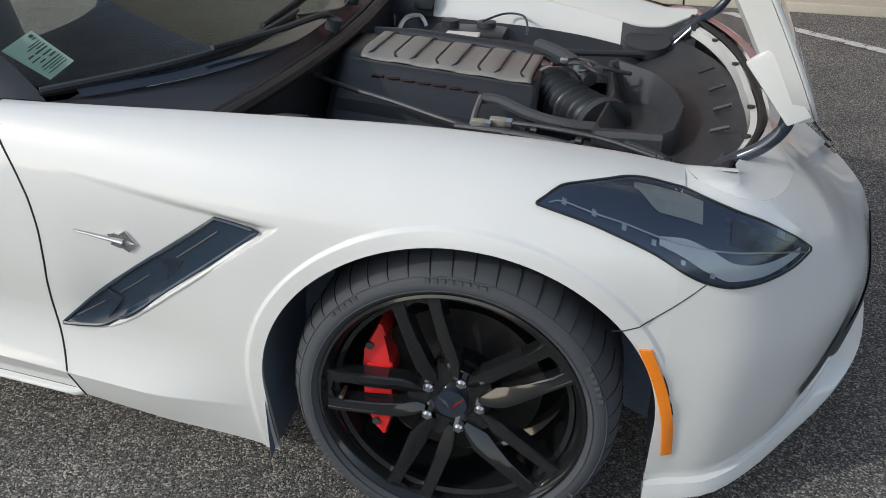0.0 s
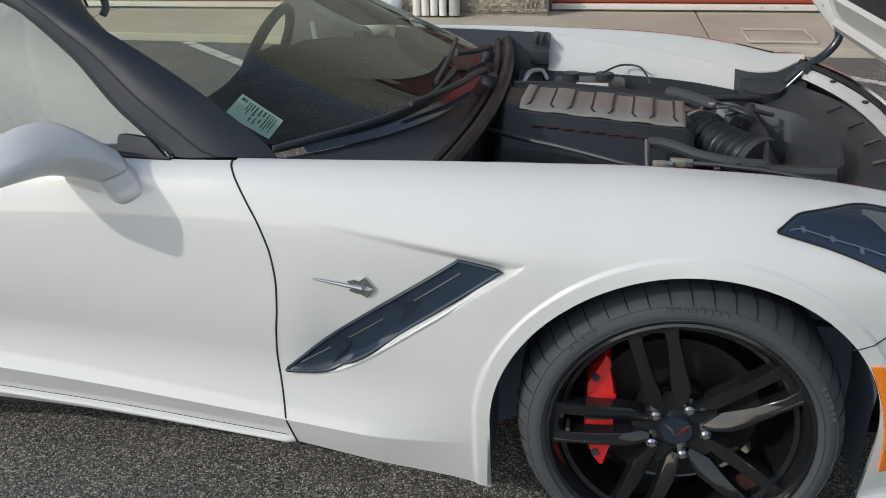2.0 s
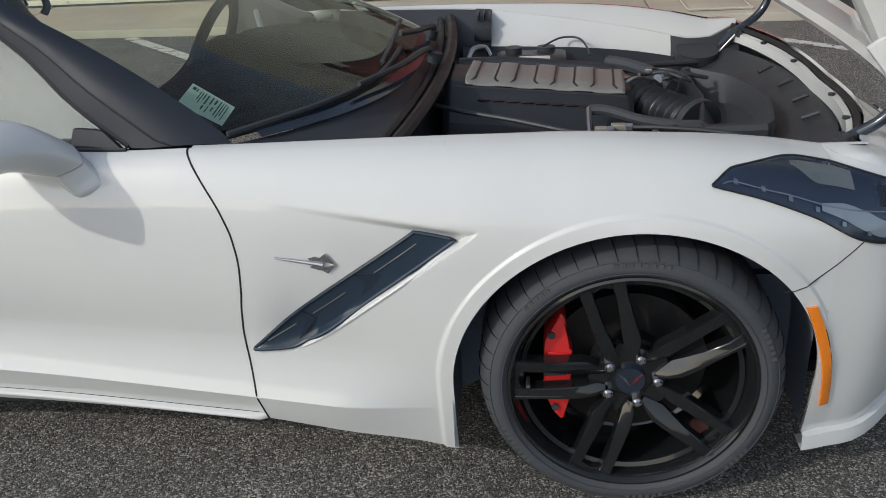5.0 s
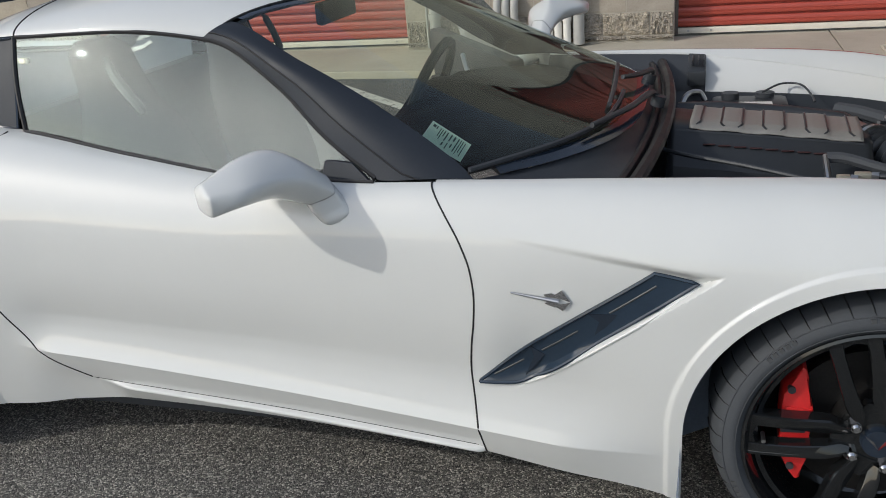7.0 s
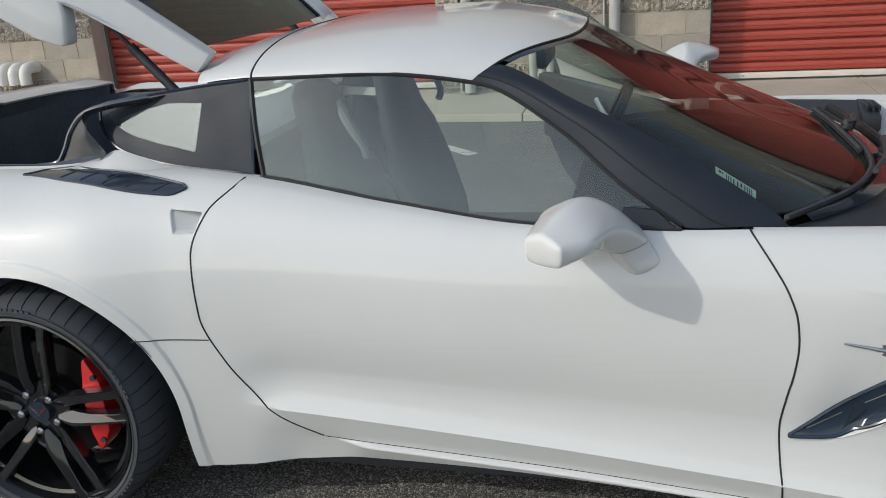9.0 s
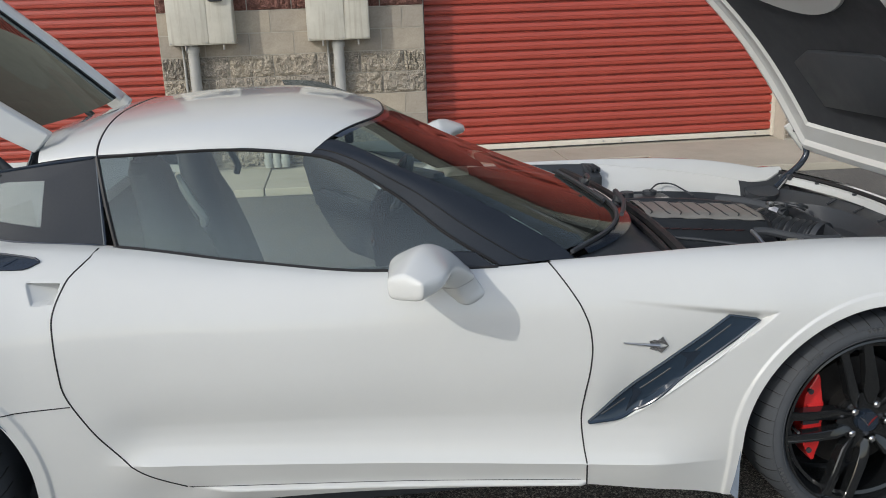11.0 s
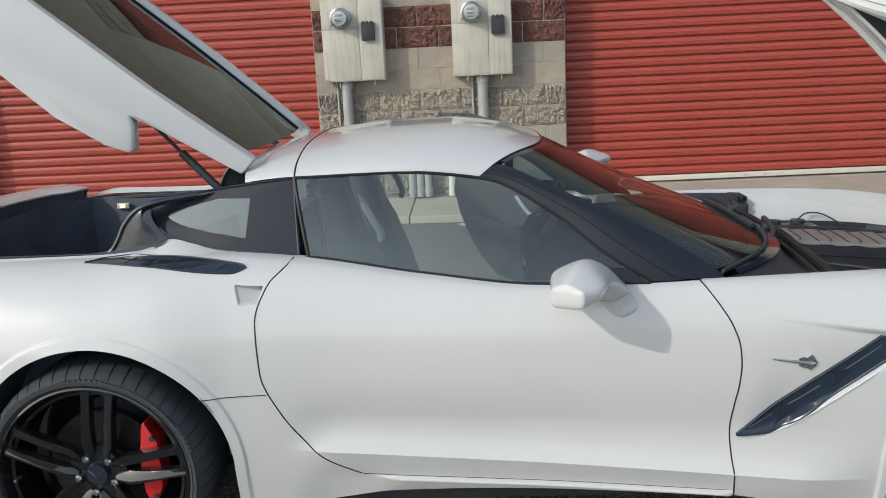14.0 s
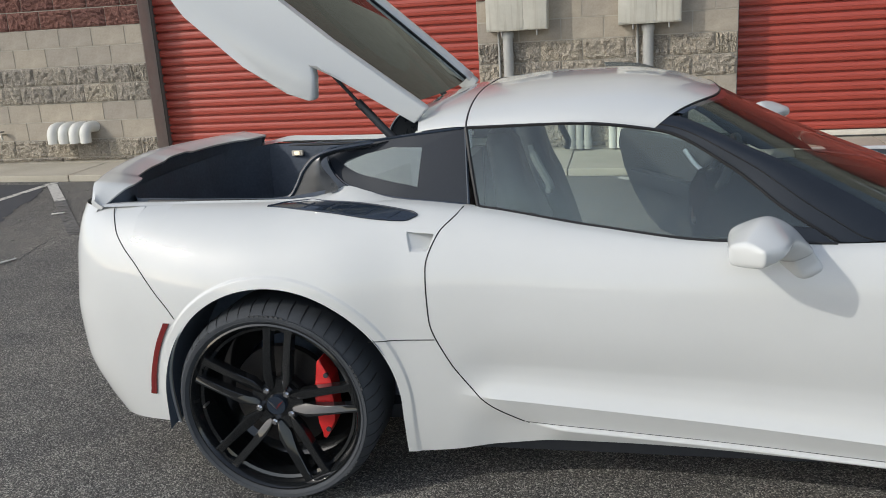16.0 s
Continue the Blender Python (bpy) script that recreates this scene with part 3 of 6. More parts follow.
# ---- wheels ----
def wheel(cx, cz, tyre_r, rim_r, side, turn, caliper_at, width=0.25):
    hub = new("wheel")
    hub.parent, hub.location = CAR, (cx, side * 0.882, cz)
    tagged(hub, "black split-spoke alloy wheel with low tyre")
    s = -side     # inward
    prof = [(rim_r - 0.004, 0.012), (rim_r + 0.012, -0.006), (rim_r + 0.019, -0.0095), (rim_r + 0.028, -0.0095), (tyre_r - 0.028, -0.004), (tyre_r - 0.018, 0.007), (tyre_r - 0.008, 0.027), (tyre_r - 0.002, 0.052), (tyre_r, 0.085),
            (tyre_r, width - 0.06), (tyre_r - 0.012, width - 0.012), (rim_r, width)]
    tyre = part("tyre", revolve([(r, s * y) for r, y in prof], (0, 0, 0), 96), RUBBER, hub, "black low-profile rubber tyre")
    # tread blocks on the shoulder
    bm = bmesh.new()
    for k in range(48):
        a = 2 * math.pi * k / 48
        pts = [Vector(((tyre_r + d) * math.cos(a + da), s * y, (tyre_r + d) * math.sin(a + da))) for d, y, da in ((-0.026, -0.003, -0.006), (-0.017, 0.007, 0), (-0.0075, 0.027, 0.006), (-0.0015, 0.052, 0.016), (0.0005, 0.085, 0.026))]
        tube(pts, [0.0006, 0.0012, 0.0016, 0.0018, 0.0018], 5, bm)
    part("tread_band", bm, SEAL, tyre)
    for r, y in ((rim_r + 0.016, -0.0098), (tyre_r - 0.027, -0.0040)):
        part("sidewall_rib", tube([(r * math.cos(a), s * y, r * math.sin(a)) for a in [2 * math.pi * k / 96 for k in range(97)]], 0.0012, 5), RUBBER, tyre)
    if side < 0:
        for a0, n in ((0.25, 6), (1.35, 8), (2.2, 5), (3.5, 8), (4.7, 6), (5.5, 5)):
            bm = bmesh.new()
            for k in range(n):
                a, r = a0 + 0.05 * k, (rim_r + tyre_r) / 2
                o = [Vector((rr * math.cos(a + da), s * -0.0088, rr * math.sin(a + da))) for rr, da in ((r - 0.005, 0), (r + 0.005, 0), (r + 0.005, 0.03), (r - 0.005, 0.03))]
                prism(o, (0, s * 0.004, 0), bm)
            part("sidewall_print", bm, STAMP, tyre)
    rp = [(rim_r - 0.006, 0.004), (rim_r + 0.004, -0.002), (rim_r - 0.002, -0.004), (rim_r - 0.012, 0.012), (rim_r - 0.022, 0.05), (rim_r - 0.028, 0.12), (rim_r - 0.01, 0.2)]
    part("rim", revolve([(r, s * y) for r, y in rp], (0, 0, 0), 96), RIM, hub, "gloss black alloy rim")
    for k in range(5):
        a0 = radians(turn + 72 * k)
        out, across = Vector((math.cos(a0), 0, math.sin(a0))), Vector((-math.sin(a0), 0, math.cos(a0)))
        bm = bmesh.new()
        for e in (-1, 1):
            rows = []
            # bar e = -1 is the scooped one: broad near the hub, with a hollowed face
            scoop = e < 0
            for r, off, w, y, dep, dish in ((0.052, 0.0215, 0.0060, 0.024, 0.02, 0.2), (0.070, 0.0245, 0.0130, 0.017, 0.03, 0.35), (0.098, 0.0285, 0.0200 if scoop else 0.0155, 0.011, 0.035, 0.55 if scoop else 0.12),
                                            (0.128, 0.0305, 0.0180 if scoop else 0.0145, 0.008, 0.035, 0.40 if scoop else 0.08), (0.165, 0.0325, 0.0150 if scoop else 0.0135, 0.006, 0.035, 0.25 if scoop else 0.06),
                                            (rim_r - 0.04, 0.0345, 0.0130, 0.005, 0.035, 0.06), (rim_r - 0.012, 0.0355, 0.0150, 0.007, 0.05, 0.06), (rim_r - 0.004, 0.0360, 0.0180, 0.014, 0.05, 0.06)):
                c = out * r + across * (e * off)
                rows.append([c + across * (e * q * w) + Vector((0, s * (y + d * dep), 0)) for q, d in ((-1, max(dish, 0.14)), (-0.86, dish * 0.9), (0.30, 0.02), (0.42, 0.0), (0.84, 0.0), (1, 0.12), (1, 1), (-1, 1))])
            sheet(rows, bm, closed=True)
        # web that joins the two bars near the hub
        web = [(0.045, 0.022), (0.068, 0.018), (0.085, 0.010), (0.090, 0.003)]
        o = [out * r + across * w + Vector((0, s * 0.034, 0)) for r, w in web] + [out * r - across * w + Vector((0, s * 0.034, 0)) for r, w in web[::-1]]
        prism(o, (0, s * 0.02, 0), bm)
        # rounded bridge that closes the slot at the rim
        o = [out * r + across * w + Vector((0, s * 0.012, 0)) for r, w in ((rim_r - 0.026, -0.024), (rim_r - 0.018, 0.0), (rim_r - 0.026, 0.024), (rim_r - 0.006, 0.026), (rim_r - 0.006, -0.026))]
        prism(o, (0, s * 0.03, 0), bm)
        part("spoke", bm, RIM, hub, "gloss black forked spoke", angle=22)
        c = Vector((0.057 * math.cos(a0 + 0.63), s * 0.030, 0.057 * math.sin(a0 + 0.63)))
        bm = disc(c, (0, 1, 0), 0.0112, 0.022, 6)
        disc(c + Vector((0, -s * 0.013, 0)), (0, -s, 0), 0.010, 0.006, 16, bm, 0.006)
        part("lug_nut", bm, CHROME, hub, "chrome lug nut", angle=30)
    part("hub", disc((0, s * 0.062, 0), (0, 1, 0), 0.075, 0.05, 32), RIM, hub)
    cap = part("hub_cap", disc((0, s * 0.030, 0), (0, -s, 0), 0.034, 0.016, 32, None, 0.031), BLACK_GLOSS, hub)
    for e, mt in ((1, RED_LENS), (-1, STEEL)):
        o = [(0, 0, -0.012), (e * 0.022, 0, 0.012), (e * 0.026, 0, 0.017), (e * 0.010, 0, 0.006)]
        part("badge_flag", prism([(x, s * 0.020, z) for x, y, z in o], (0, s * 0.004, 0)), mt, cap)
    part("brake_disc", revolve([(0.08, s * 0.10), (0.172, s * 0.10), (0.172, s * 0.128), (0.08, s * 0.128)], (0, 0, 0), 64), IRON, hub, "grey ventilated brake disc")
    part("brake_hat", disc((0, s * 0.09, 0), (0, 1, 0), 0.085, 0.06, 40), IRON, hub)
    # caliper: a tall narrow casting, broad at its middle, with a bridge and two bolts
    ca = math.cos(radians(caliper_at))

    def at_caliper(u, v, y):
        """u outward from the hub, v up along the caliper."""
        return Vector((ca * u, s * y, v))

    o = [(0.142, 0.145), (0.150, 0.150), (0.162, 0.120), (0.182, 0.085), (0.186, 0.040), (0.180, 0.012), (0.186, -0.020), (0.182, -0.062), (0.160, -0.105), (0.148, -0.124), (0.138, -0.118), (0.134, -0.070),
         (0.124, -0.040), (0.132, -0.012), (0.120, 0.030), (0.124, 0.060), (0.138, 0.085), (0.136, 0.125)]
    bm = prism([at_caliper(u, v, 0.050) for u, v in o], (0, s * 0.075, 0), bevel=0.005)
    cal = part("brake_caliper", bm, RED, hub, "red painted brake caliper", angle=30)
    part("caliper_bridge", prism([at_caliper(u, v, 0.046) for u, v in ((0.126, 0.052), (0.176, 0.058), (0.180, 0.030), (0.124, 0.024))], (0, s * 0.01, 0), bevel=0.003), RED, cal)
    part("caliper_slot", prism([at_caliper(u, v, 0.048) for u, v in ((0.134, 0.004), (0.184, 0.006), (0.184, -0.006), (0.136, -0.004))], (0, s * 0.012, 0)), DARK, cal)
    for u, v in ((0.168, 0.098), (0.160, -0.088)):
        part("caliper_bolt", disc(at_caliper(u, v, 0.050), (0, 1, 0), 0.008, 0.012, 12), BLACK, cal)
    part("valve_stem", tube([(-(rim_r - 0.040), s * 0.006, -0.006), (-(rim_r - 0.040), s * 0.040, -0.006)], 0.0045, 8), STEEL, hub)
    part("rim_step", revolve([(rim_r - 0.020, s * 0.030), (rim_r - 0.030, s * 0.034), (rim_r - 0.034, s * 0.16), (rim_r - 0.10, s * 0.20)], (0, 0, 0), 64), RIM, hub)
    acx, acz, arx, arz = FRONT_ARCH if cx > 1 else REAR_ARCH
    low_a, low_b = (0.150, 0.122) if cx > 1 else (0.175, 0.243)
    rows = [[(0.0, s * 0.29, 0.0)] * 57]
    for grow, y in ((0.010, 0.29), (0.010, 0.05), (0.004, 0.012)):
        arc = [(acx + (arx + grow) * math.cos(a), acz + (arz + grow) * math.sin(a)) for a in [math.pi * k / 40 for k in range(41)]]
        arc = [(arc[0][0], lerp(low_a, acz, k / 8)) for k in range(8)] + arc + [(arc[-1][0], lerp(acz, low_b, k / 8)) for k in range(1, 9)]
        # the forward end of the liner stands further in than the edge of the opening
        rows.append([(x - cx, s * (y + (0.10 * (1 - step(0.0, 0.22, z - acz)) if x > cx and y < 0.2 else 0.0)), z - cz) for x, z in arc])
    part("wheel_well", sheet(rows), WELL, hub)
    return hub


for side in (-1, 1):
    wheel(2.711, 0.328, 0.328, 0.259, side, 34 if side < 0 else 12, 180)
    wheel(0.0, 0.338, 0.338, 0.282, side, 81 if side < 0 else 40, 0, 0.29)

# ---- car: roof, glass ----
RAIL = curve((0.05, 1.06), (0.3, 1.125), (0.6, 1.163), (0.9, 1.168), (1.19, 1.138), (1.42, 1.10))
RAIL_Y = curve((0.05, 0.42), (0.3, 0.52), (0.6, 0.568), (0.9, 0.582), (1.2, 0.566))
ROOF_C = curve((0.38, 1.195), (0.6, 1.245), (0.86, 1.270), (1.07, 1.272), (1.25, 1.250), (1.40, 1.205))
WINDOW_TOP = curve((0.61, 1.163), (0.9, 1.168), (1.19, 1.138), (1.39, 1.035), (1.53, 0.925), (1.66, 0.845))


def cabin(x, z, side, out=0.0):
    """The side of the glasshouse."""
    zb = ZTOP(x)
    t = (z - zb) / (1.168 - zb)
    return Vector((x, side * (lerp(HTOP(x) - 0.008, RAIL_Y(x), t) + 0.012 * math.sin(math.pi * max(0, min(1, t))) + out), z))


def roof_front(y):
    return 1.40 - 0.21 * (abs(y) / 0.566) ** 3


def roof_pt(x, y):
    ye = RAIL_Y(x) + 0.004
    q = min(1.0, abs(y) / ye)
    return Vector((x, y, RAIL(x) + 0.004 + (ROOF_C(x) - RAIL(x)) * (1 - q ** 3.0) ** 0.62))


def roof_sheet(xa, xb, nu):
    rows = []
    for i in range(nu + 1):
        row = []
        for j in range(49):
            q = -math.cos(math.pi * j / 48)
            y = q * 0.566
            x = lerp(xa(y), xb(y), i / nu)
            row.append(roof_pt(x, q * (RAIL_Y(x) + 0.004)))
        rows.append(row)
    return sheet(rows)


def roof_rear(y):
    return 0.40 + 0.05 * (abs(y) / 0.566) ** 2


roof = part("roof_panel", roof_sheet(const(0.612), roof_front, 24), WHITE, CAR, "white removable roof panel")
part("roof_hoop", roof_sheet(roof_rear, const(0.606), 8), WHITE, CAR, "white rear roof hoop")
part("roof_joint", tube([roof_pt(0.609, (RAIL_Y(0.609) + 0.004) * -math.cos(math.pi * j / 40)) for j in range(41)], 0.0022, 6), SEAL, CAR)
part("roof_header_seal", tube([roof_pt(roof_front(y), y) + Vector((0.003, 0, -0.003)) for y in [0.555 * -math.cos(math.pi * j / 30) for j in range(31)]], 0.003, 6), SEAL, CAR)
part("headliner", sheet([[roof_pt(lerp(0.45, roof_front(y) - 0.02, i / 8), y) - Vector((0, 0, 0.03)) for y in [-0.54 + 0.09 * j for j in range(13)]] for i in range(9)]), DARK, CAR)


def shield_pt(q, v):
    """The windscreen: q across from -1 to 1, v from the roof (0) to the cowl (1)."""
    y = q * lerp(0.562, 0.755, v)
    top = roof_pt(roof_front(q * 0.562), q * 0.562)
    xb = 2.20 - 0.34 * abs(q) ** 3
    arc = math.sin(math.pi * min(1, max(0, v)))
    full = 0.040 * abs(q) ** 2.4 * arc ** 0.6
    return Vector((lerp(top.x, xb, v), y, lerp(top.z - 0.004, 0.842, v) - 0.029 * arc * (1 - abs(q) ** 2.5))) + Vector((0.41, 0, 0.91)) * full


def shield(qa, qb, va, vb, n, m):
    return sheet([[shield_pt(lerp(qa, qb, i / n), lerp(va, vb, j / m)) for j in range(m + 1)] for i in range(n + 1)])


def border_q(v):
    return 0.950 + 0.035 * step(0.0, 0.35, v)


rows = [[shield_pt(lerp(-border_q(v), border_q(v), i / 120), v) for v in [lerp(0.03, 0.955, j / 60) for j in range(61)]] for i in range(121)]
screen = part("windscreen", sheet(rows), SHIELD, CAR, "clear raked windscreen glass")
screen.visible_shadow = False
for va, vb in ((0, 0.03), (0.955, 1)):
    part("windscreen_border", shield(-0.93, 0.93, va, vb, 40, 3), BLACK_GLOSS, screen, "black printed glass border")

for side in (-1, 1):
    # door glass
    rows = []
    for i in range(41):
        u = i / 40
        x = lerp(0.655, 1.655, u)
        row = []
        for j in range(17):
            t = j / 16
            xx = x - 0.043 * t * (1 - u) ** 2
            row.append(cabin(xx, lerp(ZTOP(xx) - 0.01, WINDOW_TOP(xx) + (0.03 if side > 0 else 0), t), side))
        rows.append(row)
    pane = part("side_window", swung(sheet(rows), side), TINT, CAR, "closed grey-tinted side window")
    pane.visible_shadow = False
    edge = [r[0] + Vector((0, 0, 0.012)) for r in rows]
    part("belt_seal", swung(tube([Vector((p.x, p.y + side * 0.004, p.z)) for p in edge], 0.0045, 6), side), SEAL, CAR)
    if side < 0:
        part("window_frame", tube([r[-1] for r in rows], 0.0055, 6), SEAL, CAR)
    part("pillar_joint", tube([Vector((p.x - 0.004, p.y + side * 0.001, p.z)) for p in rows[0]], 0.006, 6), SEAL, CAR)
    # windscreen pillar and the printed edge of the glass beside it, one smooth face with a joint
    rows, edge = [], []
    for i in range(31):
        t = i / 30
        x = lerp(1.17, 1.70, t)
        a = cabin(x, WINDOW_TOP(x), side, 0.002)
        b = shield_pt(side * border_q(t), t)
        crown = 0.010 + 0.012 * math.sin(math.pi * t)
        rows.append([lerp(a, b, k / 10) + Vector((0.25, side * 0.8, 0.5)) * (crown * math.sin(math.pi * k / 10)) for k in range(11)])
        edge.append(rows[-1][3] + Vector((0, side * 0.0005, 0)))
    part("windscreen_pillar", sheet([r[:4] for r in rows]), PILLAR_BLACK, CAR, "black windscreen pillar")
    part("windscreen_border", sheet([r[3:] for r in rows]), PILLAR_BLACK, screen, "black printed glass border")
    part("pillar_seal", tube(edge, 0.0022, 6), SEAL, CAR)
    # quarter light: black surround with a small pane
    low = curve((0.132, 1.098), (0.137, 1.080), (0.150, 1.055), (0.175, 1.027), (0.210, 1.001), (0.25, 0.985), (0.40, 0.957), (0.65, 0.937))
    top = curve((0.132, 1.101), (0.26, 1.122), (0.48, 1.150), (0.61, 1.163))
    pane_low = curve((0, 1.056), (0.15, 1.036), (0.35, 1.022), (1, 0.990))
    n = 64
    ring_o, ring_i = [], []
    for k in range(n):
        w = k / n
        if w < 0.5:
            t = w * 2
            xo = lerp(0.132, 0.648, t ** 1.8)
            zo = low(xo)
            xi, zi = lerp(0.20, 0.462, t), pane_low(t)
        else:
            t = (1 - w) * 2
            xo, zo = lerp(0.132, 0.606, t), top(lerp(0.132, 0.606, t))
            xi, zi = lerp(0.20, 0.468, t), lerp(1.060, 1.108, min(1, t * 1.6) ** 0.7)
        ring_o.append(cabin(xo, zo, side, -0.002))
        ring_i.append(cabin(xi, zi, side, -0.004))
    qpanel = part("quarter_window", sheet([ring_o, [lerp(a, b, 0.5) + Vector((0, side * 0.001, 0)) for a, b in zip(ring_o, ring_i)], ring_i], None, True), PILLAR_BLACK, CAR, "black rear quarter panel with small tinted pane")
    bm = bmesh.new()
    bm.faces.new([bm.verts.new(p) for p in ring_i])
    part("pane", bm, TINT, qpanel).visible_shadow = False
    part("trim", tube(ring_o + ring_o[:1], 0.0045, 6), BLACK_GLOSS, qpanel)

# ---- car: fender flange, bay, cowl ----
GAP_IN = curve((1.80, 0.020), (2.30, 0.035), (2.5, 0.060), (2.83, 0.092), (3.0, 0.100), (3.1, 0.080), (3.2, 0.030))
CROWN = curve((-0.001, 0.0), (0.012, 0.001), (0.025, -0.005), (0.04, -0.013), (0.06, -0.025), (0.08, -0.040), (0.105, -0.062))
for side in (-1, 1):
    for xa, xb, mt, nm in ((1.80, 2.36, BLACK, "cowl_side"), (2.36, 2.97, WHITE, "fender_flange"), (2.97, 3.195, BLACK, "hinge_cover")):
        outer, inner, line = [], [], []
        for i in range(33):
            x = lerp(xa, xb, i / 32)
            h, z, g = HTOP(x), ZTOP(x), GAP_IN(x)
            outer.append([Vector((x, side * (h - a), z + CROWN(a))) for a in [lerp(-0.001, g, k / 8) for k in range(9)]] + [Vector((x, side * (h - g - 0.001), z + CROWN(g) - 0.014))])
            e = g + 0.005
            inner.append([Vector((x, side * (h - a), z + b)) for a, b in ((e, CROWN(g) - 0.014), (e, CROWN(g) - 0.004), (e + 0.004, CROWN(g) - 0.003), (lerp(e, 0.13, 0.35), lerp(CROWN(g), -0.10, 0.3)), (lerp(e, 0.13, 0.7), lerp(CROWN(g), -0.10, 0.62)), (0.132, -0.105), (0.138, -0.13), (0.14, -0.165))])
            line.append(Vector((x, side * (h - g - 0.003), z + CROWN(g) - 0.009)))
        part("fender_edge", sheet(outer), WHITE, CAR)
        part(nm, sheet(inner), mt, CAR)
        part("hood_gap", tube(line, 0.0028, 6), SEAL, CAR)
rows = [[Vector((lerp(shield_pt(q, 1).x - 0.01, 2.26 - 0.05 * q * q, v), lerp(shield_pt(q, 1).y, q * 0.70, v), lerp(0.838, 0.80, v) - 0.02 * math.sin(math.pi * v))) for v in [j / 8 for j in range(9)]] for q in [-1 + i / 14 for i in range(29)]]
part("cowl_panel", sheet(rows), BLACK, CAR, "black plastic cowl below the windscreen")
line = [r[-1] + Vector((0, 0, 0.012)) for r in rows]
part("hood_seal", tube(line, 0.017, 8), SEAL, CAR, "black rubber hood seal")
part("hood_seal_lip", tube([p + Vector((-0.035, 0, -0.004)) for p in line], 0.011, 8), SEAL, CAR)
bm = bmesh.new()
sheet([[(2.22, -0.62, 0.80), (2.22, 0.62, 0.80)], [(2.24, -0.62, 0.46), (2.24, 0.62, 0.46)], [(3.26, -0.62, 0.46), (3.26, 0.62, 0.46)], [(3.30, -0.5, 0.66), (3.30, 0.5, 0.66)]], bm)
for s in (-1, 1):
    sheet([[(2.2, s * 0.635, 0.72), (3.2, s * 0.56, 0.66)], [(2.2, s * 0.62, 0.45), (3.2, s * 0.56, 0.45)]], bm)
part("engine_bay", bm, BAY_BLACK, CAR, "black engine bay", smooth=False)

# ---- car: hood, open ----
HOOD_O, HOOD_D, HOOD_N = Vector((3.35, 0, 0.815)), Vector((-0.62, 0, 0.785)), Vector((0.785, 0, 0.62))
HOOD_W = curve((0.0, 0.56), (0.15, 0.64), (0.4, 0.665), (0.9, 0.69), (1.25, 0.71))


def hood_pt(q, v, out=0.0, shrink=0.0):
    """q across, v from the hinges (0) to the cowl (1)."""
    s0, s1 = 0.06 * q * q + shrink, 1.22 - 0.30 * (1 - q * q) - shrink
    s = lerp(s0, s1, v)
    w = HOOD_W(s) - shrink
    return HOOD_O + HOOD_D * s + Vector((0, q * w, 0)) + HOOD_N * (0.04 * (1 - q * q) + 0.075 * math.sin(math.pi * min(1, s / 1.25)) + out)


def hood_sheet(out, shrink, n=24):
    return [[hood_pt(-1 + 2 * i / n, j / n, out, shrink) for j in range(n + 1)] for i in range(n + 1)]


hood = part("hood", sheet(hood_sheet(0, 0)), WHITE, CAR, "raised white front-hinged hood with black liner", solid=0.006)


def rim_of(rows):
    return [r[0] for r in rows] + rows[-1][1:] + [r[-1] for r in rows[-2::-1]] + rows[0][-2:0:-1]


steps = ((-0.004, 0.0), (-0.030, 0.010), (-0.026, 0.028), (-0.050, 0.040), (-0.056, 0.070), (-0.040, 0.085), (-0.042, 0.165), (-0.022, 0.178))
part("hood_frame", sheet([rim_of(hood_sheet(d, k)) for d, k in steps], None, True), WHITE, hood, "white pressed inner hood frame", angle=25)
part("hood_liner", sheet(hood_sheet(-0.030, 0.172)), DARK, hood, "black hood insulation liner")
for v in (0.35, 0.6, 0.85):
    part("hood_clip", disc(hood_pt(-0.93, v, -0.062, 0.02), HOOD_N, 0.010, 0.012, 12), BLACK, hood)
o = [hood_pt(q, v, -0.045, 0.1) for q, v in ((-0.55, 0.25), (0.55, 0.25), (0.62, 0.5), (0.40, 0.62), (-0.40, 0.62), (-0.62, 0.5))]
part("hood_duct", prism(o, HOOD_N * 0.02, bevel=0.008), BLACK, hood, "black air duct seal under the hood")

# ---- car: hatch, open ----
HATCH_O, HATCH_D, HATCH_N = Vector((0.44, 0, 1.225)), Vector((-0.765, 0, 0.644)), Vector((0.644, 0, 0.765))
HATCH_W = curve((0.0, 0.46), (0.25, 0.52), (0.6, 0.56), (1.15, 0.54))


def hatch_pt(q, s, out=0.0, grow=0.0):
    return HATCH_O + HATCH_D * (s - 0.03 * (1 - q * q)) + Vector((0, q * (HATCH_W(s) + grow), 0)) + HATCH_N * (0.025 * (1 - q * q) + out)


hatch = part("hatch", sheet([[hatch_pt(-1 + i / 10, 1.02 + 0.15 * j / 6) for j in range(7)] for i in range(21)]), WHITE, CAR, "raised white rear hatch with dark glass", solid=0.02)
part("hatch_glass", sheet([[hatch_pt(-0.98 + 1.84 * i / 24, 0.02 + j / 16, 0.0) for j in range(17)] for i in range(25)]), PRIVACY, hatch, "dark tinted hatch glass")
part("glass_edge", tube([hatch_pt(-0.99, 0.02 + j / 16, 0.003) for j in range(17)], 0.011, 6), SEAL, hatch)
part("glass_edge", tube([hatch_pt(0.86, 0.02 + j / 16, 0.002) for j in range(17)], 0.005, 6), SEAL, hatch)
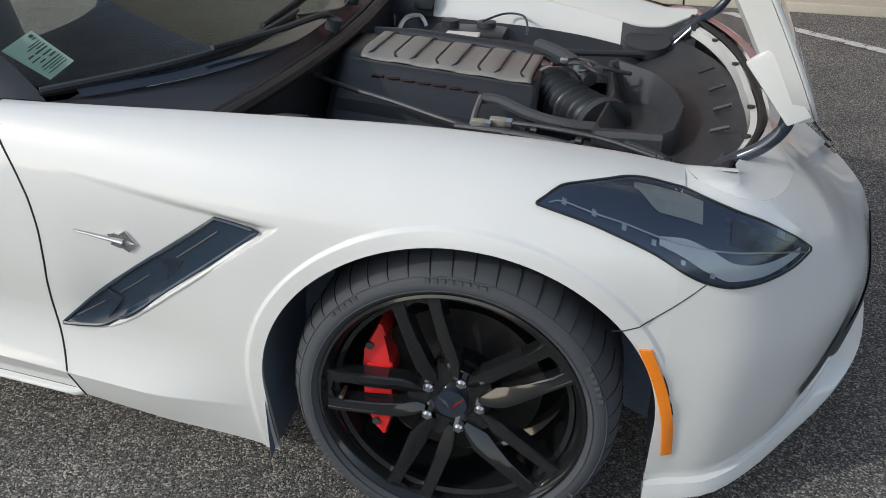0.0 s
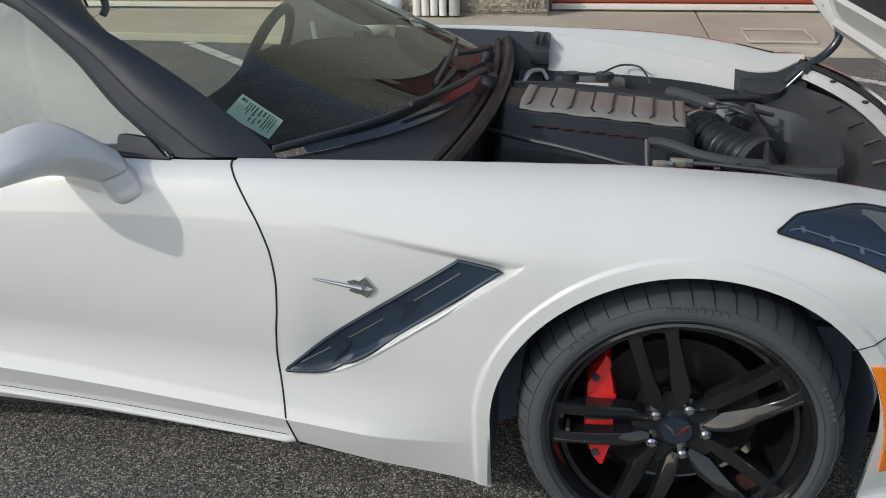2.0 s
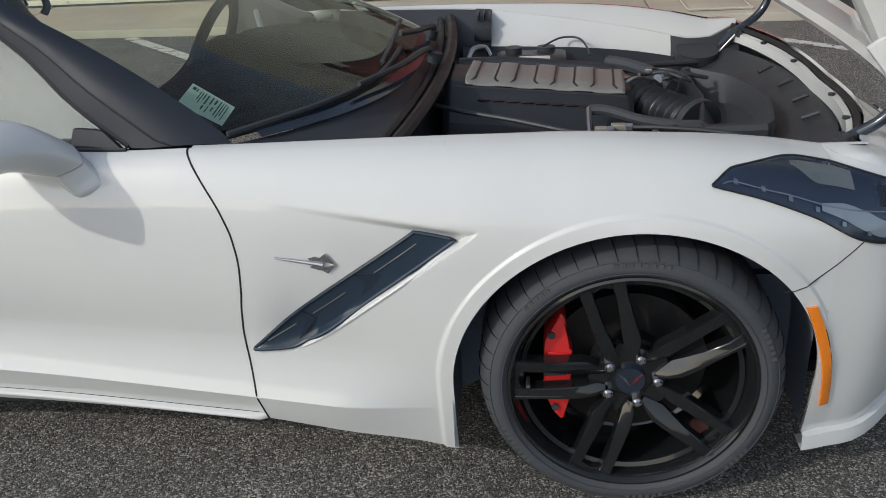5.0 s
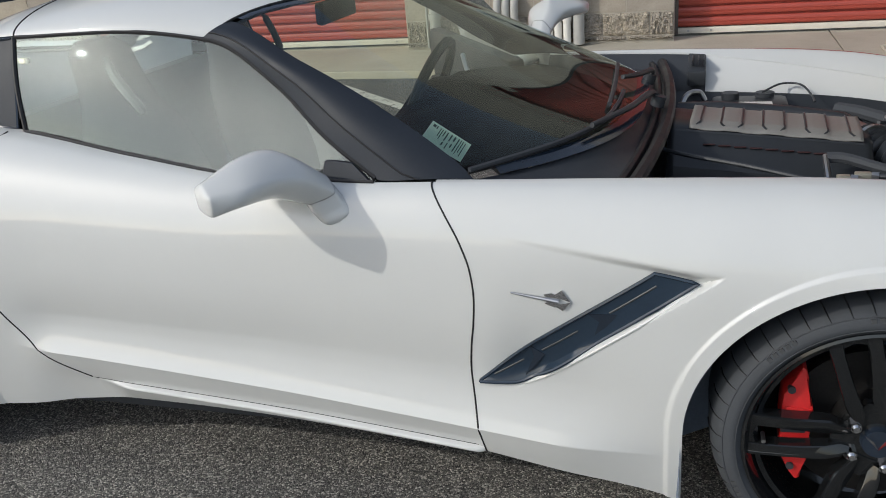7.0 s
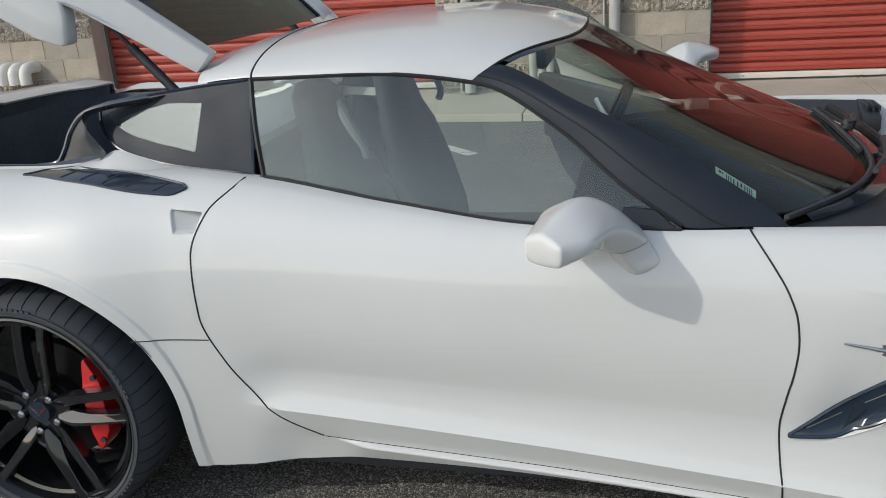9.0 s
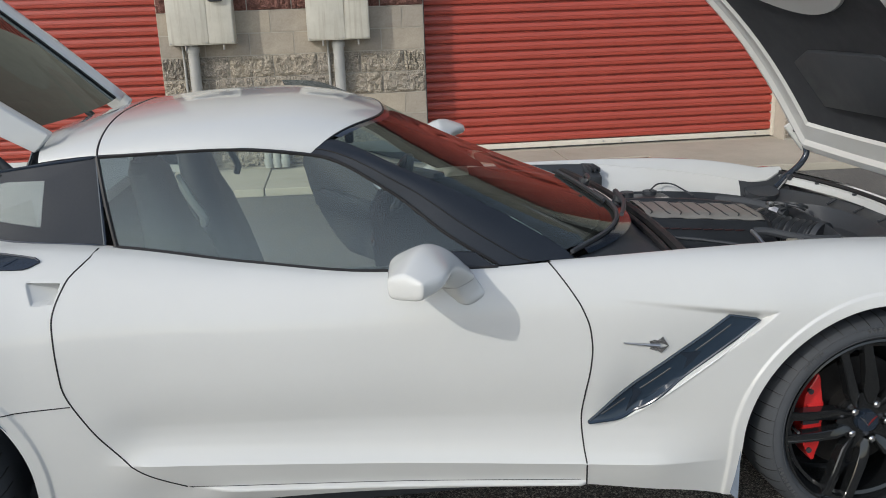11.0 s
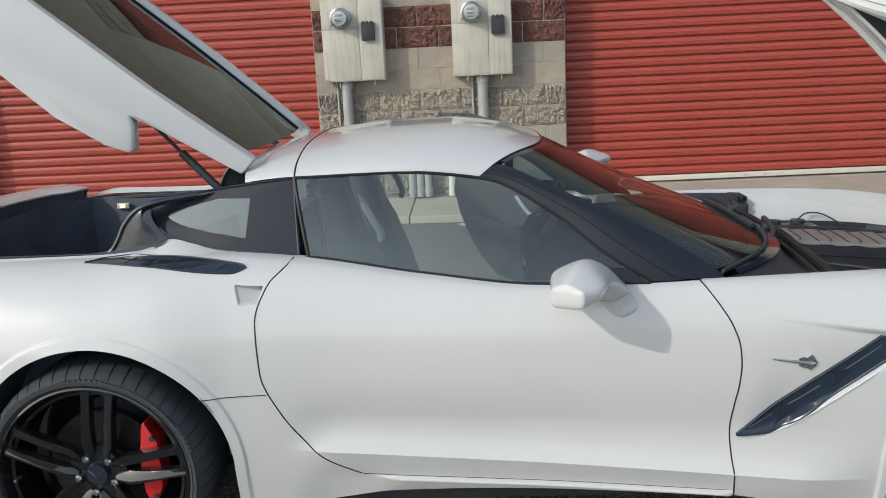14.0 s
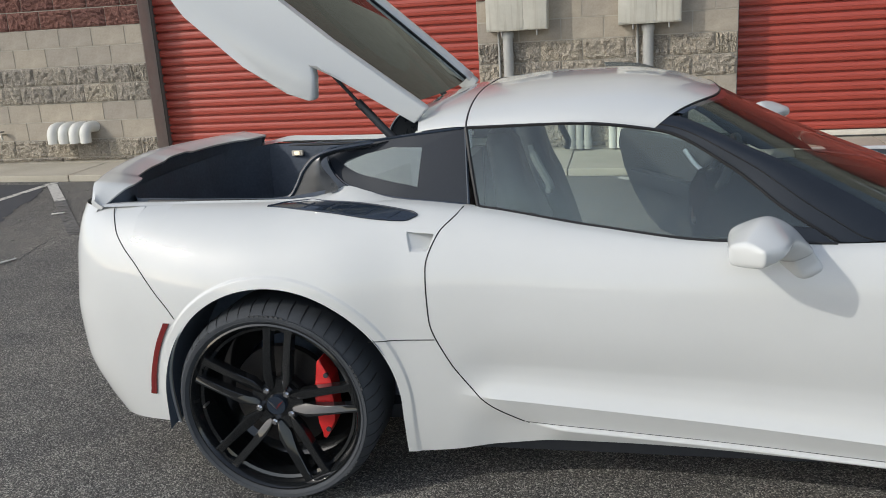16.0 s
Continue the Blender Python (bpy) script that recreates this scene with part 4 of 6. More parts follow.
part("hatch_frame", sheet([[hatch_pt(q, 0.0 + 1.17 * j / 20, 0.006 + 0.02 * step(0.86, 1.0, q) - 0.05 * step(1.0, 1.16, q)) for j in range(21)] for q in (0.865, 0.90, 0.95, 1.0, 1.06, 1.12, 1.16)]), WHITE, hatch, "white frame beside the hatch glass", solid=0.012)
part("hatch_lining", sheet([[hatch_pt(-1 + i / 10, 1.0 + 0.15 * j / 6, -0.03) for j in range(7)] for i in range(21)]), DARK, hatch)
for s in (-1, 1):
    o = [(0.475, 1.222), (0.20, 1.452), (-0.05, 1.660), (-0.42, 1.97), (-0.62, 1.99), (-0.46, 1.83), (-0.32, 1.665), (-0.23, 1.545), (-0.06, 1.385), (0.06, 1.295), (0.125, 1.268), (0.142, 1.272), (0.147, 1.34),
         (0.140, 1.385), (0.115, 1.400), (0.43, 1.172)]
    bm = prism([(x, s * 0.555, z) for x, z in o], (0, s * 0.05, 0), bevel=0.010)
    for v in bm.verts:
        d = (v.co - HATCH_O).dot(HATCH_D)
        low = (HATCH_O + HATCH_D * d - v.co).dot(HATCH_N)
        v.co.y += s * (0.09 * step(0.0, 0.7, d) * step(0.0, 0.25, low) - 0.09 * (1 - step(0, 0.3, d)) + 0.02 * low)
    part("hatch_side", bm, WHITE, hatch, "white hatch flank", angle=50)
    seal = [Vector((x, s * 0.552, z)) for x, z in o[4:9]]
    for v in seal:
        d = (v - HATCH_O).dot(HATCH_D)
        low = (HATCH_O + HATCH_D * d - v).dot(HATCH_N)
        v.y += s * (0.09 * step(0.0, 0.7, d) * step(0.0, 0.25, low) + 0.02 * low)
    part("flank_seal", tube([v + Vector((-0.002, -s * 0.012, -0.010)) for v in smooth_path(seal)], 0.011, 8), SEAL, hatch, "black rubber seal along the flank")
    bm = tube([(0.36, s * 0.50, 1.12), (0.245, s * 0.505, 1.25)], 0.013, 12)
    tube([(0.245, s * 0.505, 1.25), (0.12, s * 0.51, 1.395)], 0.006, 10, bm)
    part("gas_strut", bm, BLACK, CAR, "black gas strut")

# ---- car: spoiler, luggage bay, cabin ----
rows, wall_rows = [], []
for j in range(81):
    y = 0.69 * -math.cos(math.pi * j / 80)
    q = abs(y) / 0.69
    a = abs(y)
    xf = lerp(-0.703 + 0.060 * (a / 0.40) ** 2, -0.590 + 0.27 * (a - 0.46), step(0.40, 0.47, a)) - 0.085 * step(0.56, 0.69, a)
    zf = 1.012 - 0.004 * step(0.3, 0.7, q) - 0.050 * step(0.84, 1, q) + 0.008 * (1 - step(0.10, 0.16, q))
    xr, zr = -0.83 + 0.178 * q ** 1.8, 1.036 - 0.014 * q - 0.045 * step(0.86, 1.0, q)
    rows.append([Vector(p) for p in ((xf - 0.003, y, zf - 0.009), (xf, y, zf - 0.002), (xf - 0.006, y, zf), (lerp(xf, xr, 0.55), y, lerp(zf, zr, 0.62)), (xr + 0.012, y, zr), (xr, y, zr - 0.004), (xr + 0.002, y, zr - 0.016), (xr + 0.006, y, 0.957), (xr + 0.03, y, 0.945))])
    wall_rows.append([Vector((xf - 0.003, y, zf - 0.009)), Vector((xf - 0.022, y, zf - 0.014)), Vector((xf - 0.03, y, 0.93))])
bm = sheet(rows)
for end in (rows[0], rows[-1]):
    bm.faces.new([bm.verts.new(p) for p in end])
part("bay_rear_trim", sheet(wall_rows), CARPET, CAR)
part("spoiler", bm, WHITE, CAR, "white raised rear spoiler", angle=35)
bm = bmesh.new()
loop = [(0.42, 0.56), (0.2, 0.60), (0.0, 0.615), (-0.3, 0.605), (-0.55, 0.58), (-0.68, 0.40), (-0.70, 0.0)]
loop = loop + [(x, -y) for x, y in loop[-2::-1]]
sheet([[(x, y, 0.960 if x < 0.1 else 0.960 + (x - 0.1) * 0.3) for x, y in loop], [(x, y * 0.985, 0.93) for x, y in loop], [(x * 0.97 - 0.01, y * 0.94, 0.62) for x, y in loop]], bm)
bm.faces.new([bm.verts.new((x * 0.97 - 0.01, y * 0.94, 0.62)) for x, y in loop])
part("luggage_bay", bm, CARPET, CAR, "dark carpeted luggage bay")
for s in (-1, 1):
    part("luggage_sill", tube([(x, s * y, 0.950) for x, y in ((0.2, 0.60), (0.0, 0.615), (-0.3, 0.605), (-0.5, 0.59))], 0.007, 8), SEAL, CAR)
for s in (-1, 1):
    # weather seal and moulded corner beside the quarter window
    line = smooth_path([Vector((x, s * y, z)) for x, y, z in ((0.352, 0.53, 1.128), (0.286, 0.545, 1.119), (0.173, 0.562, 1.105), (0.105, 0.57, 1.083), (0.061, 0.572, 1.039), (0.036, 0.575, 0.993), (0.006, 0.58, 0.955), (-0.05, 0.59, 0.948))], 6)
    part("hatch_seal", tube(line, 0.0075, 8), BLACK_GLOSS, CAR, "glossy black hatch seal")
    # hollow moulded panel between the seal and the quarter window
    far = smooth_path([Vector((x, s * y, z)) for x, y, z in ((0.352, 0.56, 1.128), (0.286, 0.585, 1.119), (0.175, 0.610, 1.106), (0.140, 0.620, 1.090), (0.152, 0.628, 1.055), (0.180, 0.634, 1.022), (0.195, 0.632, 0.985), (0.12, 0.622, 0.958))], 6)
    rows = [[lerp(p, q, k / 8) + Vector((0.012, -s * 0.010, -0.010)) * math.sin(math.pi * k / 8) for k in range(9)] for p, q in zip(line, far)]
    part("corner_moulding", sheet(rows), MOULD, CAR, "glossy black moulded corner of the luggage bay")
    # white shoulder that rises to the quarter window
    rise = curve((-0.14, 0.951), (0.0, 0.952), (0.08, 0.958), (0.14, 0.970), (0.18, 0.979), (0.205, 0.995), (0.225, 0.996), (0.28, 0.982), (0.40, 0.956), (0.65, 0.936))
    rows = []
    for i in range(41):
        x = lerp(-0.14, 0.64, i / 40)
        y, z = HTOP(x), max(rise(x), ZTOP(x) + 0.0006)
        k = step(0.0, 0.016, z - ZTOP(x))
        base = Vector((x, s * (half(x, ZTOP(x) - 0.004 * k) + 0.001), ZTOP(x) - 0.004 * k))
        top = Vector((x, s * (y - 0.012), z))
        rows.append([lerp(base, top, f) for f in (0, 0.25, 0.5, 0.75)] + [top, Vector((x, s * (y - 0.022), z - 0.004)), Vector((x, s * (y - 0.035), z - 0.03))])
    part("shoulder_rise", sheet(rows), WHITE, CAR)
for s in (-1, 1):
    rows = []
    for i in range(25):
        x = lerp(-0.62, 0.42, i / 24)
        inner = 0.60
        zt = ZTOP(x)
        up = 0.030 * step(-0.62, -0.45, x) if s > 0 else 0.0
        rows.append([(x, s * (HTOP(x) + 0.002), zt), (x, s * (HTOP(x) - 0.004), zt + up * 0.8), (x, s * (HTOP(x) - 0.014), zt + 0.006 + up), (x, s * min(HTOP(x) - 0.02, inner), zt - 0.002 + up * 0.7)])
    part("deck_edge", sheet(rows), WHITE, CAR)
bm = box(-0.4, -0.66, 0.22, 2.2, 0.66, 0.26)
box(0.40, -0.6, 0.25, 0.46, 0.6, 0.92, 0, bm)
under = box(-0.7, -0.58, 0.17, 3.3, 0.58, 0.20)
box(0.44, -0.70, 0.135, 2.26, 0.70, 0.205, 0.012, under)
part("underbody", under, DARK, CAR)
part("cabin_tub", bm, DARK, CAR, "dark cabin floor and door linings")
rows = []
for j in range(33):
    y = lerp(-0.70, 0.70, j / 32)
    hump = 0.045 * math.exp(-((y - 0.36) / 0.16) ** 2)
    f = 2.14 - 0.38 * (y / 0.72) ** 2
    rows.append([(1.36, y, 0.55), (1.36, y, 0.70), (1.40, y, 0.775 + hump), (1.46, y, 0.80 + hump), (1.6, y, 0.815 + hump * 0.7), (f - 0.1, y, 0.815), (f, y, 0.82)])
part("dashboard", sheet(rows), DASH, CAR, "black dashboard")
for s in (-1, 1):
    seat = new("seat")
    seat.parent = CAR
    tagged(seat, "grey leather sports seat")
    y = s * 0.35
    rows = []
    for z, xb, w, d in ((0.42, 0.86, 0.22, 0.07), (0.55, 0.83, 0.24, 0.08), (0.70, 0.79, 0.245, 0.075), (0.85, 0.75, 0.21, 0.065), (0.93, 0.725, 0.15, 0.055), (1.00, 0.71, 0.125, 0.05), (1.09, 0.69, 0.11, 0.045), (1.12, 0.68, 0.07, 0.03)):
        rows.append([(xb + d * math.sin(a) * (1.0 + 0.5 * abs(math.cos(a))), y + w * math.cos(a), z) for a in [2 * math.pi * k / 20 for k in range(20)]])
    part("seat_back", sheet(rows, None, True), LEATHER, seat)
    part("seat_cushion", box(0.85, y - 0.24, 0.30, 1.33, y + 0.24, 0.47, 0.06), LEATHER, seat)
    part("belt", tube(smooth_path([(0.792, s * 0.46, 1.085), (0.810, s * 0.47, 1.04), (0.832, s * 0.465, 0.995), (0.850, s * 0.45, 0.955), (0.845, s * 0.43, 0.93)]), [0.008] * 5 + [0.013] * 28, 8), BELT, CAR, "pale grey belt guide")
c, up = Vector((1.44, 0.36, 0.80)), Vector((0.42, 0, 0.907))
ring = [c + 0.182 * (Vector((0, 1, 0)) * math.cos(a) + up * math.sin(a)) for a in [2 * math.pi * k / 40 for k in range(41)]]
sw = part("steering_wheel", tube(ring, 0.017, 8, None, False), LEATHER, CAR, "black leather steering wheel")
bm = tube([c + Vector((0, -0.17, 0)), c + Vector((0, 0.17, 0))], 0.016, 6)
tube([c, c - up * 0.17], 0.016, 6, bm)
tube([c, c + Vector((0.2, 0, -0.08))], 0.03, 8, bm)
part("spokes", bm, LEATHER, sw)
part("inner_mirror", box(1.27, -0.13, 1.10, 1.30, 0.13, 1.165, 0.012), BLACK, CAR)

# ---- car: door mirrors ----
for s in (-1, 1):
    mir = new("door_mirror")
    mir.parent = CAR
    tagged(mir, "white door mirror on a short arm")
    # five corners a section: rear low, rear high, ridge, front crease, front low
    head = [[(1.350, 0.990, 0.845), (1.347, 0.994, 0.902), (1.388, 1.028, 0.924), (1.432, 1.072, 0.907), (1.430, 1.068, 0.858)],
            [(1.354, 0.905, 0.843), (1.354, 0.905, 0.902), (1.424, 0.945, 0.953), (1.490, 1.018, 0.907), (1.474, 1.034, 0.868)],
            [(1.366, 0.840, 0.840), (1.366, 0.840, 0.908), (1.462, 0.880, 0.956), (1.526, 0.935, 0.896), (1.486, 0.940, 0.852)],
            [(1.405, 0.800, 0.818), (1.410, 0.800, 0.898), (1.512, 0.852, 0.928), (1.558, 0.875, 0.870), (1.500, 0.890, 0.832)],
            [(1.475, 0.778, 0.800), (1.490, 0.785, 0.866), (1.555, 0.808, 0.874), (1.590, 0.830, 0.834), (1.528, 0.858, 0.814)]]
    foot = [head[-1], [(1.490, 0.785, 0.778), (1.513, 0.785, 0.834), (1.574, 0.802, 0.846), (1.603, 0.826, 0.808), (1.544, 0.852, 0.787)],
            [(1.500, 0.780, 0.758), (1.530, 0.780, 0.808), (1.592, 0.796, 0.818), (1.622, 0.822, 0.783), (1.563, 0.842, 0.760)],
            [(1.506, 0.730, 0.744), (1.535, 0.730, 0.798), (1.598, 0.740, 0.809), (1.627, 0.760, 0.773), (1.567, 0.778, 0.748)]]

    def ring(corners):
        p = []
        for i, c in enumerate(corners):
            d = corners[(i + 1) % len(corners)]
            p += [lerp(c, d, 0.16), lerp(c, d, 0.84)]
        for _ in range(2):
            p = [q for i in range(len(p)) for q in (lerp(p[i], p[(i + 1) % len(p)], 0.25), lerp(p[i], p[(i + 1) % len(p)], 0.75))]
        return p

    def sweep(sections, n=6):
        lines = [smooth_path([Vector((x, s * y, z)) for x, y, z in line], n) for line in zip(*sections)]
        return [ring([line[k] for line in lines]) for k in range(len(lines[0]))]

    rows = sweep(head)
    mid = sum(rows[0], Vector()) / len(rows[0])
    cap = [[lerp(mid, p, k) + Vector((-0.005, s * 0.013, 0)) * (1 - k ** 3.5) ** 0.5 for p in rows[0]] for k in (0.2, 0.5, 0.70, 0.82, 0.91, 0.97)]
    bm = sheet(cap + rows, None, True)
    bm.verts.ensure_lookup_table()
    bm.faces.new(bm.verts[:40])
    joint = rows[-1]

    def out_of_door(bm, near=1.0, far=1.0):
        """The open door's mirror stands further out on its arm."""
        swung(bm, s)
        if s > 0:
            bm.verts.ensure_lookup_table()
            n = len(bm.verts)
            for i, v in enumerate(bm.verts):
                v.co += Vector((0.040, 0.10, 0.050)) * lerp(near, far, i / n)
        return bm

    part("housing", out_of_door(bm), WHITE, mir, "white painted mirror housing", angle=70)
    part("arm", out_of_door(sheet(sweep(foot), None, True), 1.0, 0.0), WHITE, mir, angle=70)
    part("arm_joint", out_of_door(tube(joint + joint[:1], 0.0011, 5)), STEEL, mir)
    o = [cabin(x, z, s, 0.001) for x, z in ((1.525, 0.838), (1.650, 0.84), (1.598, 0.880), (1.545, 0.884), (1.530, 0.882))]
    part("mirror_patch", swung(prism(o, (0, s * 0.01, 0)), s), PILLAR_BLACK, mir, "black mirror corner patch")

# ---- car: surface details ----
def solve(f, lo, hi, want):
    for _ in range(30):
        mid = (lo + hi) / 2
        lo, hi = (mid, hi) if f(mid) < want else (lo, mid)
    return (lo + hi) / 2


def hull(x, z, side=-1, out=0.0):
    """A point of the outer skin, fascias included."""
    if x > 3.1:
        u = solve(lambda q: nose(q, z)[0], 0, 1, x)
        px, h = nose(u, z)
        nx, ny = NOSE_N(u)
        return Vector((px + nx * out, side * (h + ny * out), z))
    if x < -0.46:
        u = solve(lambda q: -tail(q, z)[0], 0, 1, -x)
        px, h = tail(u, z)
        return Vector((px - 0.5 * out, side * (h + 0.85 * out), z))
    return skin(x, z, side, out)


def inlay(xa, xb, low, high, side, out, n=24, m=8, skew=0.0, dip=0.0):
    """A sheet laid on the skin between two level curves."""
    rows = []
    for i in range(n + 1):
        x = lerp(xa, xb, i / n)
        a, b = low(x), high(x)
        rows.append([hull(x, lerp(a, b, j / m), side, out - dip * math.sin(math.pi * j / m) * math.sin(math.pi * i / n)) for j in range(m + 1)])
    return rows


def outline(rows):
    return [r[0] for r in rows] + rows[-1][1:] + [r[-1] for r in rows[-2::-1]] + rows[0][-2:0:-1]


LAMP_TOP = curve((2.85, 0.774), (2.895, 0.795), (2.98, 0.797), (3.088, 0.779), (3.218, 0.741), (3.30, 0.690), (3.34, 0.655))
LAMP_LOW = curve((2.85, 0.771), (2.947, 0.744), (3.046, 0.705), (3.147, 0.651), (3.20, 0.639), (3.30, 0.642), (3.34, 0.650))
for side in (-1, 1):
    lamp = part("headlight", sheet(inlay(2.85, 3.34, LAMP_LOW, LAMP_TOP, side, 0.0015, 40, 10)), LAMP_BLUE, CAR, "dark swept headlight with a pale light bar")
    # reflector step, light bar, row of small lamps
    bar_low, bar_top = curve((3.06, 0.715), (3.10, 0.697), (3.15, 0.668), (3.19, 0.651), (3.24, 0.650), (3.315, 0.658)), curve((3.06, 0.727), (3.10, 0.723), (3.15, 0.704), (3.19, 0.682), (3.24, 0.672), (3.315, 0.668))
    part("light_bar", sheet(inlay(3.06, 3.315, bar_low, bar_top, side, 0.006, 24, 4)), FROST, lamp, "frosted pale light bar")
    part("reflector", sheet(inlay(3.01, 3.13, lambda x: LAMP_TOP(x) - 0.010 - 0.020 * step(3.01, 3.06, x), lambda x: LAMP_TOP(x) - 0.005, side, 0.005, 20, 4)), BOX_PAINT, lamp, "pale reflector bowl")
    part("projector", sheet(inlay(3.18, 3.30, lambda x: LAMP_TOP(x) - 0.045, lambda x: LAMP_TOP(x) - 0.012, side, 0.005, 12, 4, 0, 0.004)), BLACK_GLOSS, lamp)
    part("divider", tube([hull(x, LAMP_TOP(x) - 0.012 - 0.05 * math.sin(math.pi * (x - 2.87) / 0.46), side, 0.006) for x in [2.87 + 0.0115 * i for i in range(41)]], 0.0018, 5), STEEL, lamp)
    for i in range(6):
        x = 2.895 + 0.052 * i
        z = LAMP_LOW(x) + 0.016
        o = [hull(x + a, z + b - a * 0.35, side, 0.005) for a, b in ((-0.004, -0.004), (0.004, -0.004), (0.004, 0.004), (-0.004, 0.004))]
        part("small_lamp", prism(o, (0, side * 0.003, 0)), STEEL, lamp)
    part("lens", sheet(inlay(2.852, 3.338, LAMP_LOW, LAMP_TOP, side, 0.010, 40, 10)), LENS, lamp, "clear curved lens")
    edge = outline(inlay(2.85, 3.34, LAMP_LOW, LAMP_TOP, side, 0.006, 40, 10))
    part("lens_edge", tube(edge + edge[:1], 0.0022, 6), SEAL, lamp)
    # side markers
    for nm, mt, lab, tri in (("front_marker", AMBER, "amber side marker lamp", ((3.048, 3.074, 0.513), (3.077, 3.102, 0.448), (3.100, 3.124, 0.38), (3.115, 3.139, 0.31), (3.122, 3.146, 0.238))),
                             ("rear_marker", RED_LENS, "dark red side marker lamp", ((-0.357, -0.332, 0.609), (-0.395, -0.371, 0.545), (-0.424, -0.401, 0.48), (-0.449, -0.425, 0.41), (-0.466, -0.442, 0.342)))):
        ra, rb = curve(*[(-c, a) for a, b, c in tri]), curve(*[(-c, b) for a, b, c in tri])
        zs = [lerp(tri[0][2], tri[-1][2], i / 14) for i in range(15)]
        rows = [[hull(lerp(ra(-z), rb(-z), q), z, side, o) for q, o in ((0, -0.002), (0.06, 0.005), (0.5, 0.0065), (0.94, 0.005), (1, -0.002))] for z in zs]
        rows = [[p - Vector((0, side * 0.008, 0)) for p in rows[0]]] + rows + [[p - Vector((0, side * 0.008, 0)) for p in rows[-1]]]
        mk = part(nm, sheet(rows), mt, CAR, lab)
        edge = [r[0] for r in rows[1:-1]] + [r[-1] for r in rows[-2:0:-1]]
        part("marker_edge", tube(edge + edge[:1], 0.002, 5), SEAL, mk)
    # vent behind the front wheel
    up_e, low_e = curve((0, 0.402), (0.3, 0.493), (1, 0.692)), curve((0, 0.400), (0.25, 0.407), (0.42, 0.430), (0.72, 0.553), (1, 0.676))
    up_x, low_x = curve((0, 1.889), (0.3, 1.993), (1, 2.268)), curve((0, 1.889), (0.25, 1.970), (0.42, 2.022), (0.72, 2.190), (1, 2.352))
    rows = []
    for i in range(33):
        t = i / 32
        rows.append([hull(lerp(low_x(t), up_x(t), q), lerp(low_e(t), up_e(t), q), side, 0.003 + 0.005 * (1 - q) ** 2) for q in [j / 8 for j in range(9)]])
    vent = part("side_vent", sheet(rows), VENT_NAVY, CAR, "gloss black slanted air vent")
    edge = outline(rows)
    part("vent_edge", tube(edge + edge[:1], 0.004, 6), VENT_NAVY, vent)
    part("vent_lip", tube([hull(low_x(t) + 0.004, low_e(t) - 0.007, side, -0.0015) for t in [0.16 + 0.84 * i / 30 for i in range(31)]], [0.0035 + 0.0015 * i / 30 for i in range(31)], 8), WHITE, vent, "white lip under the vent")
    for ta, tb in ((0.10, 0.30), (0.42, 0.60), (0.74, 0.94)):
        part("vent_fin", tube([hull(lerp(low_x(t), up_x(t), 0.62), lerp(low_e(t), up_e(t), 0.62), side, 0.002) for t in [lerp(ta, tb, k / 6) for k in range(7)]], 0.0032, 6), BLACK, vent)
    for ta in (0.34, 0.66):
        o = [hull(lerp(low_x(t), up_x(t), q), lerp(low_e(t), up_e(t), q), side, 0.0) for t, q in ((ta, 0.95), (ta + 0.10, 0.45), (ta - 0.02, 0.08), (ta + 0.03, 0.55))]
        part("vent_blade", prism(o, (0, side * 0.006, 0)), BLACK_GLOSS, vent)
    # rear intake on the shoulder
    it, il = curve((-0.03, 0.9475), (0.16, 0.9585), (0.22, 0.9575), (0.46, 0.934), (0.474, 0.9275)), curve((-0.03, 0.9465), (0.166, 0.940), (0.368, 0.919), (0.438, 0.915), (0.474, 0.9255))
    rows = inlay(-0.03, 0.474, il, it, side, 0.004, 40, 8)
    intake = part("rear_intake", sheet(rows), BLACK_GLOSS, CAR, "black air intake on the rear shoulder")
    edge = outline(rows)
    part("intake_edge", tube(edge + edge[:1], 0.003, 6), BLACK_GLOSS, intake)
    for x in (0.10, 0.17, 0.24, 0.31, 0.39):
        part("intake_blade", tube([hull(x, lerp(il(x), it(x), 0.2), side, 0.003), hull(x + 0.03, lerp(il(x + 0.03), it(x + 0.03), 0.8), side, 0.003)], 0.003, 6), BLACK_GLOSS, intake)
    # chrome fender badge: a needle and a winged wedge
    badge = part("fender_badge", tube([hull(1.974, 0.637, side, 0.004), hull(2.02, 0.630, side, 0.005), hull(2.075, 0.621, side, 0.006)], [0.0020, 0.0032, 0.0052], 8), STEEL, CAR, "chrome dart-shaped fender badge")
    for tri in (((2.050, 0.624), (2.082, 0.647), (2.100, 0.619), (2.078, 0.628)), ((2.052, 0.620), (2.078, 0.614), (2.100, 0.619), (2.082, 0.598)), ((2.044, 0.636), (2.060, 0.640), (2.076, 0.634), (2.05, 0.628)), ((2.046, 0.614), (2.066, 0.606), (2.074, 0.612), (2.05, 0.618))):
        part("badge_wing", prism([hull(x, z, side, 0.001) for x, z in tri], (0, side * 0.004, 0)), CHROME, badge)
    # joints of the fascias
    part("bumper_joint", tube([hull(x, z, side) for x, z in ((3.148, 0.645), (3.125, 0.624), (3.10, 0.602), (3.07, 0.578), (3.045, 0.561), (3.02, 0.553), (3.0, 0.552))], 0.0013, 6), SEAL, CAR)
    joint = curve((-0.952, -0.572), (-0.92, -0.548), (-0.885, -0.528), (-0.84, -0.49), (-0.80, -0.45), (-0.75, -0.41), (-0.70, -0.37), (-0.66, -0.335), (-0.625, -0.31))
